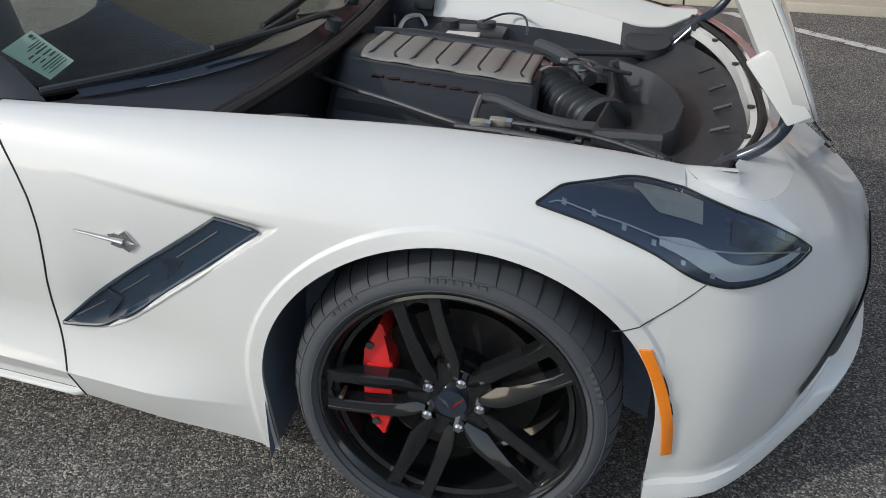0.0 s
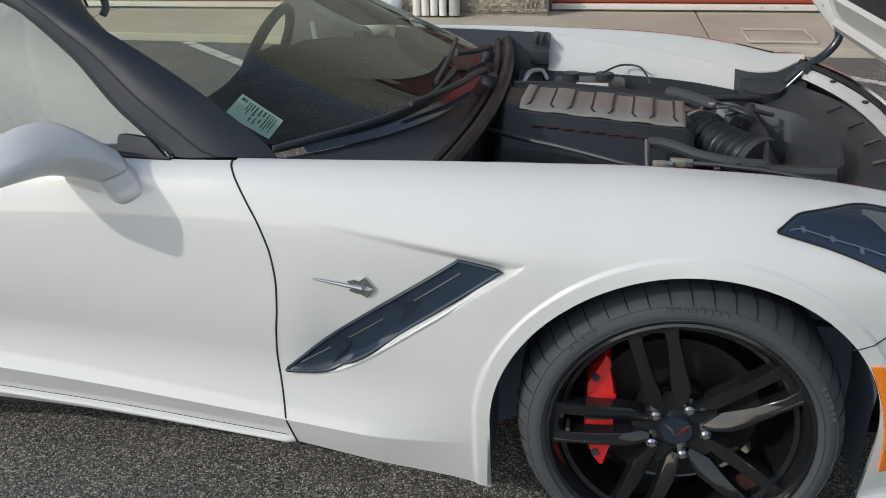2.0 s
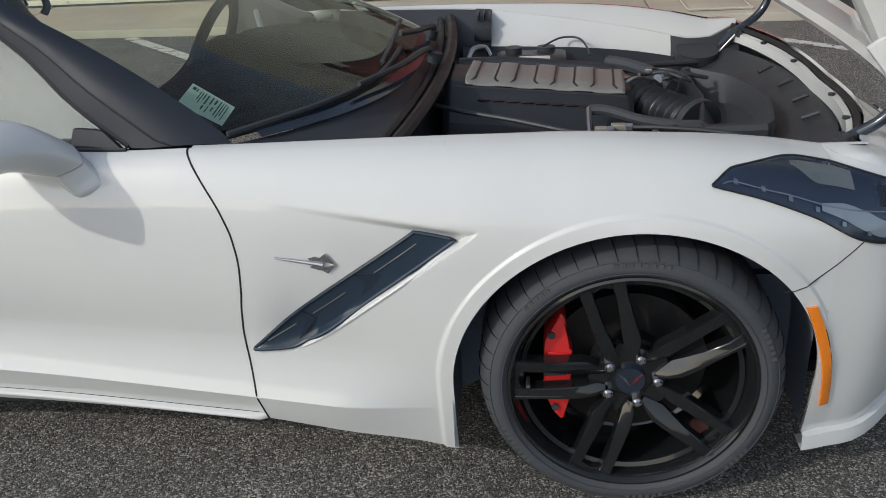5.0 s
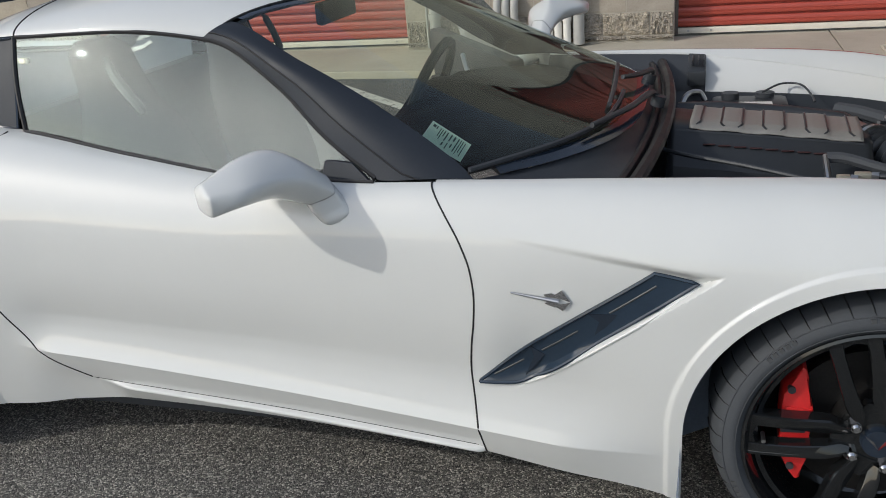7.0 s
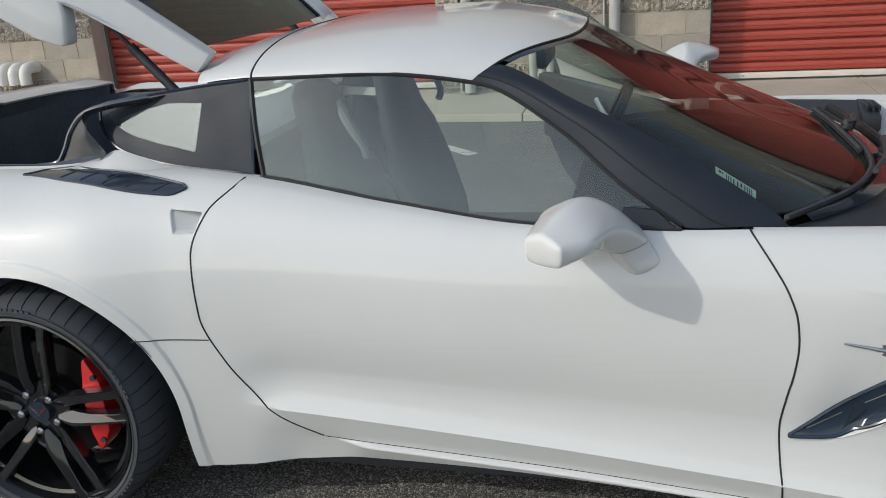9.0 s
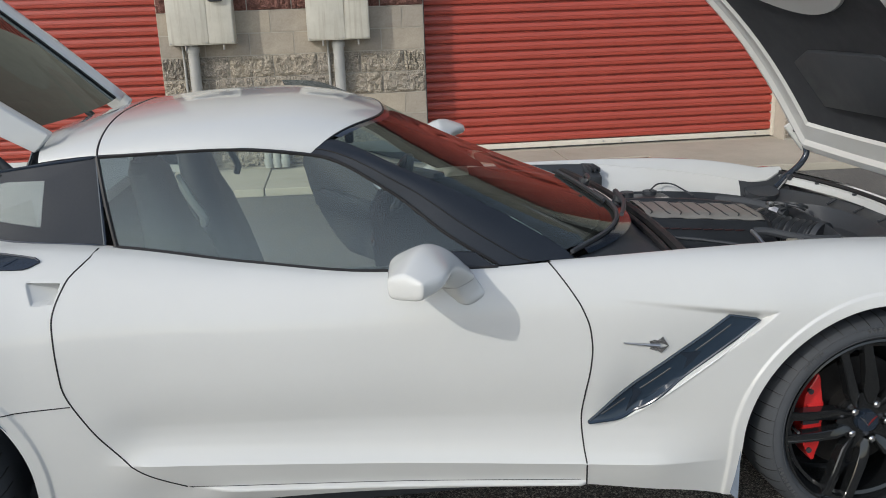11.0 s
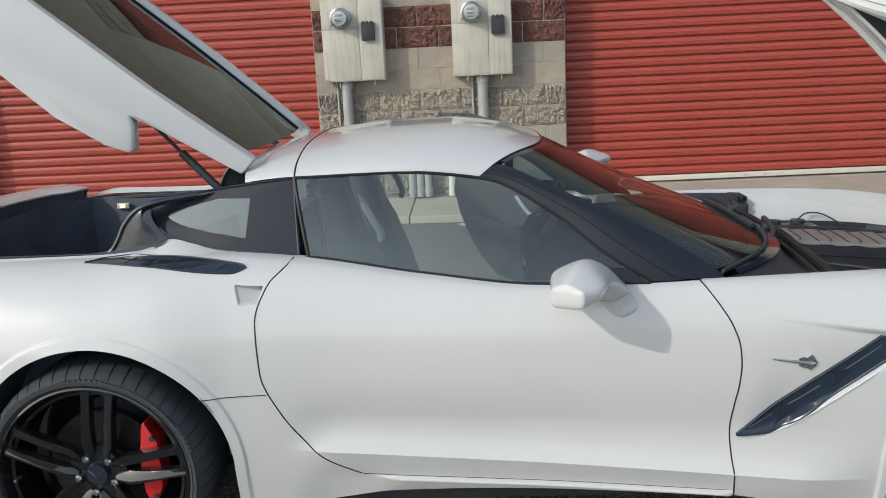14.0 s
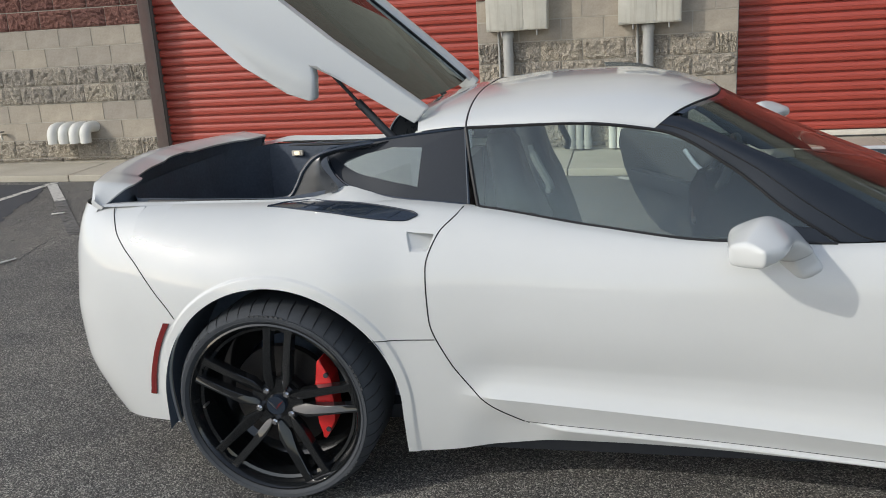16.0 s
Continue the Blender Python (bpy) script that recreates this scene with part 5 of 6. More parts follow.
    part("bumper_joint", tube([hull(joint(-z), z, side, 0.0006) for z in [0.951 - 0.326 * i / 60 for i in range(61)]], 0.0016, 6), SEAL, CAR)

# nose top, splitter, mouth
rows = []
for i in range(61):
    w = -1 + i / 30
    u, sg = 1 - abs(w), (1 if w > 0 else -1)
    px, h = nose(u, NOSE_TOP(u))
    a = Vector((px, sg * h, NOSE_TOP(u)))
    q = min(1.0, max(0.0, h) / 0.67)
    b = Vector((3.315 - 0.120 * q ** 2.5, sg * h * lerp(0.985, 0.90, step(0.0, 0.30, u)), 0.758 + 0.02 * q))
    rows.append([lerp(a, b, j / 6) + Vector((0, 0, 0.004 * math.sin(math.pi * j / 6))) for j in range(7)])
part("nose_top", sheet(rows), WHITE, CAR, "white nose panel ahead of the hood")
inner = [r[-1] for r in rows[6:55]]
part("front_seal", tube([p + Vector((-0.012, 0, -0.012)) for p in inner], 0.009, 8), SEAL, CAR)
flange = sheet([[p + Vector((-0.022, 0, -0.018)) for p in inner], [p + Vector((-0.036, 0, -0.022)) for p in inner], [p + Vector((-0.039, 0, -0.05)) for p in inner]])
fl = part("latch_flange", flange, WHITE, CAR, "white flange around the engine bay")
for i in (12, 20, 29, 37):
    part("flange_clip", disc(inner[i] + Vector((-0.034, 0, -0.018)), (0, 0, 1), 0.009, 0.006, 14), BLACK, fl)
rows = []
for i in range(49):
    w = -1 + i / 24
    u, sg = 1 - abs(w), (1 if w > 0 else -1)
    px, h = nose(u, 0.2)
    nx, ny = NOSE_N(u)
    d = 0.006 + 0.060 * step(0.40, 0.90, u)
    z = 0.128 + 0.075 * step(0.15, 0.85, u)
    rows.append([(px - nx * 0.03, sg * (h - ny * 0.03), z + 0.03), (px + nx * d * 0.4, sg * (h + ny * d * 0.4), z + 0.022), (px + nx * d, sg * (h + ny * d), z), (px + nx * d * 0.97, sg * (h + ny * d * 0.97), z - 0.014), (px - nx * 0.05, sg * (h - ny * 0.05), z - 0.012)])
part("splitter", sheet(rows), WHITE, CAR, "white front splitter")
rows = []
for i in range(33):
    w = -1 + i / 16
    u, sg = 1 - 0.44 * abs(w), (1 if w > 0 else -1)
    k = 1 - abs(w) ** 3
    row = []
    for j in range(7):
        z = lerp(0.24 + 0.09 * (1 - k), 0.24 + 0.09 * (1 - k) + 0.20 * (0.1 + 0.9 * k), j / 6)
        px, h = nose(u, z)
        nx, ny = NOSE_N(u)
        row.append((px + nx * 0.004, sg * (h + ny * 0.004), z))
    rows.append(row)
part("grille", sheet(rows), BLACK, CAR, "black lower grille mouth")
for s in (-1, 1):
    # slot of the brake duct beside the mouth
    lo, hi = curve((3.40, 0.275), (3.44, 0.30), (3.50, 0.40)), curve((3.40, 0.300), (3.44, 0.345), (3.50, 0.47))
    part("corner_duct", sheet(inlay(3.40, 3.50, lo, hi, s, 0.004, 16, 4)), BLACK, CAR, "black brake duct slot")
c, ax, ay = Vector((3.530, -0.01, 0.597)), Vector((-0.79, 0, 0.61)) * 1.3, Vector((0, 1.3, 0))
badge = None
for e in (-1, 1):
    for i in range(3):
        for k in range(2):
            p = c + ay * (e * (0.012 + 0.017 * i)) + ax * (0.010 + 0.016 * k + 0.008 * i)
            o = [p, p + ay * (e * 0.015) + ax * 0.004, p + ay * (e * 0.015) + ax * 0.017, p + ax * 0.013]
            nb = part("nose_badge" if badge is None else "badge_flag", prism(o, (0.004, 0, 0.005)), BLACK_GLOSS if (i + k) % 2 else CHROME, badge or CAR, "small winged nose badge" if badge is None else "")
            badge = badge or nb

# wipers
def on_glass(q, v, out):
    return shield_pt(q, v) + Vector((0.4, 0, 0.9)) * out


for pts, arm, pivot in (([(-0.99, 0.985), (-0.75, 0.955), (-0.5, 0.935), (-0.25, 0.92), (-0.05, 0.915)], [(-0.62, 0.955), (-0.35, 0.965), (-0.06, 1.0)], (2.232, -0.03, 0.845)),
                        ([(-0.30, 0.90), (-0.1, 0.885), (0.15, 0.875), (0.42, 0.885)], [(0.05, 0.895), (0.2, 0.95), (0.36, 1.0)], (2.19, 0.28, 0.845))):
    blade = [on_glass(q, v, 0.012) for q, v in pts]
    wiper = part("wiper", tube(smooth_path(blade), 0.0065, 6), BLACK, CAR, "black windscreen wiper")
    part("wiper_arm", tube(smooth_path([on_glass(q, v, 0.032) for q, v in arm] + [pivot]), [0.0065 + 0.0002 * i for i in range(25)], 8), BLACK, wiper)
    part("wiper_pivot", disc(pivot, (0.3, 0, 1), 0.02, 0.03, 16), BLACK, wiper)
    part("wiper_rubber", tube(smooth_path([on_glass(q, v, 0.004) for q, v in pts]), 0.004, 5), SEAL, wiper)

# printed card behind the windscreen
ca, cb, cc, cd = [Vector(p) - Vector((0.4, 0, 0.9)) * 0.008 for p in ((1.738, -0.555, 0.933), (1.829, -0.560, 0.875), (1.822, -0.640, 0.857), (1.734, -0.655, 0.915))]
nrm = (cb - ca).cross(cd - ca).normalized()
nrm = nrm if nrm.z > 0 else -nrm
card = tagged(part("printed_card", prism([ca, cb, cc, cd], -nrm * 0.001), PAPER, None), "pale green printed card lying behind the windscreen", "paper card")


def on_card(u, v):
    return lerp(lerp(ca, cb, u), lerp(cd, cc, u), v) + nrm * 0.0006


for u, v0, v1, w in ((0.10, 0.10, 0.22, 0.035), (0.17, 0.10, 0.24, 0.012), (0.26, 0.12, 0.50, 0.010), (0.31, 0.12, 0.62, 0.010), (0.37, 0.10, 0.40, 0.012), (0.44, 0.12, 0.55, 0.016), (0.44, 0.62, 0.80, 0.016), (0.54, 0.12, 0.45, 0.016), (0.54, 0.55, 0.85, 0.012), (0.63, 0.12, 0.35, 0.02), (0.63, 0.5, 0.7, 0.014),
                      (0.72, 0.10, 0.8, 0.012), (0.78, 0.10, 0.85, 0.009), (0.83, 0.10, 0.70, 0.009), (0.89, 0.12, 0.85, 0.009)):
    o = [on_card(u - w, v0), on_card(u + w, v0), on_card(u + w, v1), on_card(u - w, v1)]
    part("print_bar", prism(o, nrm * 0.0004), INK, card)

# ---- engine bay contents ----
def cover_z(x, y):
    return 0.785 - 0.09 * (x - 2.32) - 0.8 * (max(0, abs(y - 0.035) - 0.08)) ** 1.3


engine = part("engine_cover", sheet([[Vector((x, y, cover_z(x, y) if -0.09 <= y <= 0.17 else (0.765 - 0.09 * (x - 2.32) - (0.9 if y < 0 else 0.5) * (abs(y - 0.04) - 0.13)))) for y in (-0.24, -0.21, -0.18, -0.14, -0.10, -0.085, -0.05, 0.0, 0.05, 0.10, 0.15, 0.17, 0.20, 0.25, 0.30)] for x in [2.26 + 0.02 * i for i in range(27)]]), BAY_BLACK, CAR, "black engine cover with silver ribbed top", solid=0.004)
rows = []
for i in range(45):
    x = 2.325 + 0.010 * i
    k = 0.5 + 0.5 * math.cos(2 * math.pi * (x - 2.325) / 0.109)
    rows.append([Vector((x + 0.06 * (y - 0.04), y, cover_z(x, y) + 0.007 + 0.004 * step(0.3, 0.7, k) * (1 - step(0.10, 0.165, abs(y - 0.04))))) for y in [lerp(-0.088, 0.165, j / 14) for j in range(15)]])
silver = part("cover_top", sheet(rows), COVER_GREY, engine, "silver-grey ribbed cover top", solid=0.003)
for i in range(8):
    x = 2.352 + 0.0545 * i
    hook = 0.010 if i % 2 else -0.010
    pts = [(x + 0.06 * (y - 0.04) + (hook if y < -0.07 else 0), y, cover_z(x, y) + 0.011) for y in (-0.072, -0.055, -0.03, 0.02, 0.07, 0.12, 0.158)]
    part("cover_rib", tube(smooth_path(pts, 4), 0.0030, 5), BAY_BLACK, engine, "dark groove of the cover")
part("cover_flank", sheet([[Vector((x, -0.086, cover_z(x, -0.086) + 0.004)), Vector((x, -0.10, 0.752 - 0.09 * (x - 2.32))), Vector((x, -0.19, 0.70 - 0.09 * (x - 2.32))), Vector((x, -0.20, 0.66 - 0.09 * (x - 2.32)))] for x in [2.28 + 0.02 * i for i in range(25)]]), BAY_BLACK, engine)
part("cover_rail", tube([(2.28, 0.195, 0.765), (2.4, 0.20, 0.765), (2.6, 0.195, 0.75), (2.74, 0.17, 0.735), (2.79, 0.12, 0.715)], 0.022, 10), BAY_BLACK, engine)
for i in range(8):
    x = 2.355 + 0.040 * i
    part("cover_letter_bar", box(x, -0.121, 0.7445 - 0.09 * (x - 2.32), x + 0.032, -0.113, 0.7475 - 0.09 * (x - 2.32), 0.001), WORD_RED, engine)
part("side_cover", box(2.30, -0.33, 0.55, 2.63, -0.22, 0.635, 0.015), BAY_BLACK, engine)
way = Vector((0.50, -0.85, -0.10)).normalized()
wide = way.cross(Vector((0, 0, 1))).normalized()
over = wide.cross(way)
throat = Vector((2.765, 0.085, 0.70))
tb = part("throttle_body", disc(throat, way, 0.050, 0.07, 28), STEEL, CAR, "grey metal throttle body")
for d in (-0.034, 0.040):
    part("clamp", disc(throat + way * d, way, 0.056, 0.010, 28), BLACK, tb)
part("throttle_motor", disc(throat + Vector((0.03, -0.055, -0.03)), over, 0.026, 0.05, 20), BLACK, tb)
rows = []
for i in range(65):
    f = i / 64
    r = lerp(0.050, 0.062, f) + 0.0070 * math.cos(2 * math.pi * f * 10)
    c = throat + way * (0.05 + 0.215 * f) + Vector((0.05 * f * f, 0, -0.01 * f))
    rows.append([c + r * (wide * math.cos(a) + over * math.sin(a)) for a in [2 * math.pi * k / 28 for k in range(28)]])
part("intake_bellows", sheet(rows, None, True), BAY_BLACK, CAR, "black ribbed intake bellows", angle=60)
part("bellows_clamp", disc(throat + way * 0.062, way, 0.064, 0.012, 28), STEEL, CAR)
# air box with its funnel mouth
corners = [Vector((x, y, z)) for x, y, z in ((2.945, 0.165, 0.742), (2.962, 0.178, 0.744), (3.051, 0.100, 0.742), (3.068, 0.080, 0.741), (3.108, -0.02, 0.738), (3.128, -0.15, 0.734), (3.122, -0.19, 0.733), (3.100, -0.310, 0.730), (3.075, -0.345, 0.728), (2.930, -0.335, 0.722), (2.925, -0.31, 0.723), (2.958, -0.10, 0.734))]
heart = Vector((3.045, -0.07, 0))


def funnel(k, z, drop=0.0):
    return [Vector((lerp(heart.x, p.x, k), lerp(heart.y, p.y, k), (p.z - drop) if z is None else z)) for p in corners]


ab = part("air_box", sheet([funnel(1.03, 0.60), funnel(1.03, None, 0.012), funnel(1.0, None), funnel(0.93, None), funnel(0.88, None, 0.012), funnel(0.42, 0.655), funnel(0.30, 0.650)], None, True), BLACK, CAR, "black air box with a funnel mouth", angle=30)
part("funnel_floor", prism(funnel(0.31, 0.648), (0, 0, 0.004)), BLACK, ab)
part("bellows_collar", disc(throat + way * 0.262 + Vector((0.048, 0, -0.01)), way, 0.072, 0.022, 30), BLACK, ab)
rows = [[Vector((lerp(2.98, 3.285 - 0.14 * abs(q) ** 2.5, t), q * lerp(0.42, 0.56, t), 0.665 + 0.045 * t - 0.03 * abs(q) * (1 - t))) for t in [j / 8 for j in range(9)]] for q in [-1 + i / 12 for i in range(25)]]
rc = part("radiator_cover", sheet(rows), BLACK, CAR, "black plastic radiator cover")
for q in (-0.45, -0.15, 0.15, 0.45):
    x = 3.245 - 0.14 * abs(q) ** 2.5
    part("cover_tab", tube([(x - 0.04, q * 0.52, 0.705), (x, q * 0.54, 0.722)], 0.006, 6), BLACK, rc)
for s in (-1, 1):
    part("fender_liner", sheet([[(x, s * (HTOP(x) - 0.13), ZTOP(x) - 0.12), (x, s * (HTOP(x) - 0.20), ZTOP(x) - 0.16), (x, s * 0.42, 0.60)] for x in [2.26 + 0.1 * i for i in range(10)]]), BAY_BLACK, CAR)
    hinge = part("hood_hinge", tube(smooth_path([(3.13, s * 0.555, 0.715), (3.19, s * 0.565, 0.765), (3.245, s * 0.575, 0.805), (3.275, s * 0.58, 0.85), (3.27, s * 0.585, 0.89)]), 0.0135, 10), BLACK_GLOSS, CAR, "black bent hood hinge arm")
    o = [(3.155, 0.76), (3.20, 0.785), (3.215, 0.75), (3.19, 0.70), (3.16, 0.69)]
    part("hinge_plate", prism([(x, s * 0.56, z) for x, z in o], (0, s * 0.02, 0), bevel=0.004), BLACK, hinge)
    part("hinge_bolt", disc((3.185, s * 0.558, 0.758), (0, 1, 0), 0.012, 0.05, 14), BLACK, hinge)
    part("hinge_rod", tube([(3.12, s * 0.54, 0.69), (3.19, s * 0.555, 0.765)], 0.005, 8), STEEL, hinge)
    part("hinge_bracket", prism([Vector((3.27, s * 0.60, 0.86)), Vector((3.31, s * 0.60, 0.88)), Vector((3.22, s * 0.60, 1.0)), Vector((3.18, s * 0.60, 0.97))], (0, s * 0.02, 0), bevel=0.006), WHITE, hinge, "white hinge bracket")
    for p in ((3.262, 0.905), (3.225, 0.955)):
        part("bracket_bolt", disc((p[0], s * 0.597, p[1]), (0, 1, 0), 0.010, 0.03, 12), BLACK, hinge)
for s in (-1, 1):
    o = [(2.30, 0.60, 0.80), (2.36, 0.60, 0.80), (2.36, 0.755, 0.845), (2.30, 0.755, 0.845)]
    end = part("cowl_end", prism([(x, s * y * 0.985, z) for x, y, z in o], (0, 0, -0.05), bevel=0.006), BLACK, CAR, "ribbed black end of the cowl")
    for k in range(3 if s > 0 else 0):
        part("cowl_ridge", box(2.312 + 0.02 * k, s * 0.66 - 0.05, 0.815, 2.318 + 0.02 * k, s * 0.66 + 0.05, 0.835, 0.002), BLACK, end)
# lines, caps and fittings
def pipe(name, pts, r, mt, label=""):
    return part(name, tube(smooth_path(pts), r, 8), mt, CAR, label)


pipe("washer_hose", [(2.235, -0.19, 0.755), (2.32, -0.23, 0.745), (2.45, -0.28, 0.735), (2.58, -0.33, 0.72), (2.66, -0.35, 0.71)], 0.0065, BLACK, "black rubber hose")
pipe("hose_end", [(2.225, -0.185, 0.765), (2.24, -0.19, 0.757)], 0.010, STEEL)
pipe("coolant_hose", [(2.655, -0.21, 0.735), (2.70, -0.22, 0.735), (2.78, -0.265, 0.722), (2.86, -0.29, 0.715), (2.93, -0.29, 0.712)], 0.014, RUBBER, "black coolant hose")
pipe("hose_elbow", [(2.65, -0.33, 0.70), (2.65, -0.27, 0.722), (2.652, -0.205, 0.736)], 0.008, STEEL)
pipe("radiator_hose", [(2.74, 0.28, 0.74), (2.80, 0.20, 0.745), (2.87, 0.09, 0.74), (2.90, 0.03, 0.725)], 0.020, RUBBER, "black upper radiator hose")
pipe("hose_collar", [(2.872, 0.085, 0.74), (2.89, 0.055, 0.732)], 0.024, STEEL)
pipe("vacuum_line", [(2.87, 0.02, 0.75), (2.93, 0.01, 0.765), (2.97, 0.02, 0.755), (3.0, 0.06, 0.74)], 0.006, BLACK)
pipe("refrigerant_line", [(2.62, -0.37, 0.72), (2.74, -0.40, 0.725), (2.87, -0.44, 0.725), (3.0, -0.49, 0.715), (3.12, -0.545, 0.70)], 0.008, BLACK, "black refrigerant line")
for k in range(9):
    f = k / 8
    part("hose_clip", disc((lerp(2.74, 3.10, f), lerp(-0.40, -0.53, f) + 0.012 * (k % 3), 0.722 - 0.018 * f), (1, -0.35, 0.1 * (k % 2)), 0.010 + 0.003 * (k % 2), 0.014, 10), IRON if k % 3 == 1 else BLACK, CAR)
pipe("sensor_lead", [(2.80, -0.02, 0.775), (2.83, 0.02, 0.765), (2.87, 0.0, 0.775), (2.91, -0.04, 0.77), (2.94, -0.03, 0.755)], 0.005, BLACK, "black sensor lead")
pipe("sensor_lead", [(2.83, 0.05, 0.765), (2.86, 0.08, 0.765), (2.90, 0.06, 0.765), (2.93, 0.02, 0.76)], 0.004, BLACK)
for x, y in ((2.83, 0.02), (2.88, -0.01), (2.92, -0.03)):
    part("lead_plug", box(x - 0.010, y - 0.008, 0.766, x + 0.010, y + 0.008, 0.782, 0.003), STEEL if x < 2.85 else BLACK, CAR)
pipe("refrigerant_line", [(2.70, -0.36, 0.735), (2.82, -0.39, 0.74), (2.95, -0.42, 0.735), (3.06, -0.46, 0.72)], 0.006, BLACK)
pipe("front_strut", [(3.0, -0.35, 0.70), (3.08, -0.42, 0.70), (3.17, -0.52, 0.69)], 0.011, BLACK)
for x, y, z, w in ((2.672, -0.375, 0.732, 0.03), (2.715, -0.365, 0.736, 0.036)):
    ft = part("line_fitting", box(x - w / 2, y - 0.010, z - 0.009, x + w / 2, y + 0.010, z + 0.009, 0.003), BRASS, CAR, "pale metal line fitting")
    part("fitting_nut", disc((x + w / 2 + 0.008, y - 0.003, z), (1, -0.2, 0), 0.011, 0.016, 6), STEEL, ft)
for x, y, r in ((2.80, -0.40, 0.008), (2.90, -0.445, 0.010), (3.08, -0.52, 0.010), (3.10, -0.53, 0.007), (2.85, -0.38, 0.009)):
    part("line_clip", disc((x, y, 0.735), (1, -0.3, 0), r, 0.014, 10), IRON, CAR)
part("belt_pulley", revolve([(0.0, 0.0), (0.05, 0.0), (0.052, 0.012), (0.045, 0.02), (0.052, 0.028), (0.0, 0.03)], (2.90, -0.40, 0.66), 28), BLACK, CAR)
part("cap", disc((2.44, 0.50, 0.735), (0, 0, 1), 0.028, 0.022, 24), BLACK, CAR, "black reservoir cap")
part("cap", disc((2.55, 0.53, 0.728), (0, 0, 1), 0.030, 0.022, 24), BLACK, CAR, "black reservoir cap")
part("reservoir", box(2.38, 0.42, 0.60, 2.62, 0.56, 0.725, 0.02), BAY_BLACK, CAR)
part("reservoir_label", box(2.46, 0.30, 0.74, 2.56, 0.35, 0.75, 0.003), PVC, CAR)
pipe("chrome_tube", [(2.28, 0.42, 0.70), (2.30, 0.47, 0.745), (2.34, 0.50, 0.75), (2.36, 0.50, 0.72)], 0.009, STEEL, "bright metal tube")
pipe("wiring_loop", [(2.54, 0.50, 0.745), (2.60, 0.57, 0.757), (2.66, 0.565, 0.755), (2.685, 0.48, 0.742), (2.69, 0.40, 0.735)], 0.0035, BLACK, "thin dark cable loop")
pipe("wiring_loom", [(2.42, 0.30, 0.72), (2.6, 0.36, 0.72), (2.8, 0.38, 0.70), (3.0, 0.44, 0.69), (3.12, 0.5, 0.68)], 0.010, BLACK)
part("strut_cap", disc((3.05, 0.52, 0.70), (0, -0.2, 1), 0.07, 0.03, 28), BLACK, CAR)

# luggage bay lamp and hatch catch
glow, gt, gp = material("lamp_glow")
gp.inputs["Base Color"].default_value = (0.8, 0.72, 0.6, 1)
gp.inputs["Emission Color"].default_value, gp.inputs["Emission Strength"].default_value = (1.0, 0.80, 0.55, 1), 1.2
bl = part("bay_lamp", box(-0.44, 0.565, 0.905, -0.385, 0.58, 0.93, 0.004), CREAM, CAR, "small lit luggage lamp")
part("bulb", box(-0.425, 0.560, 0.910, -0.400, 0.566, 0.926, 0.003), glow, bl)

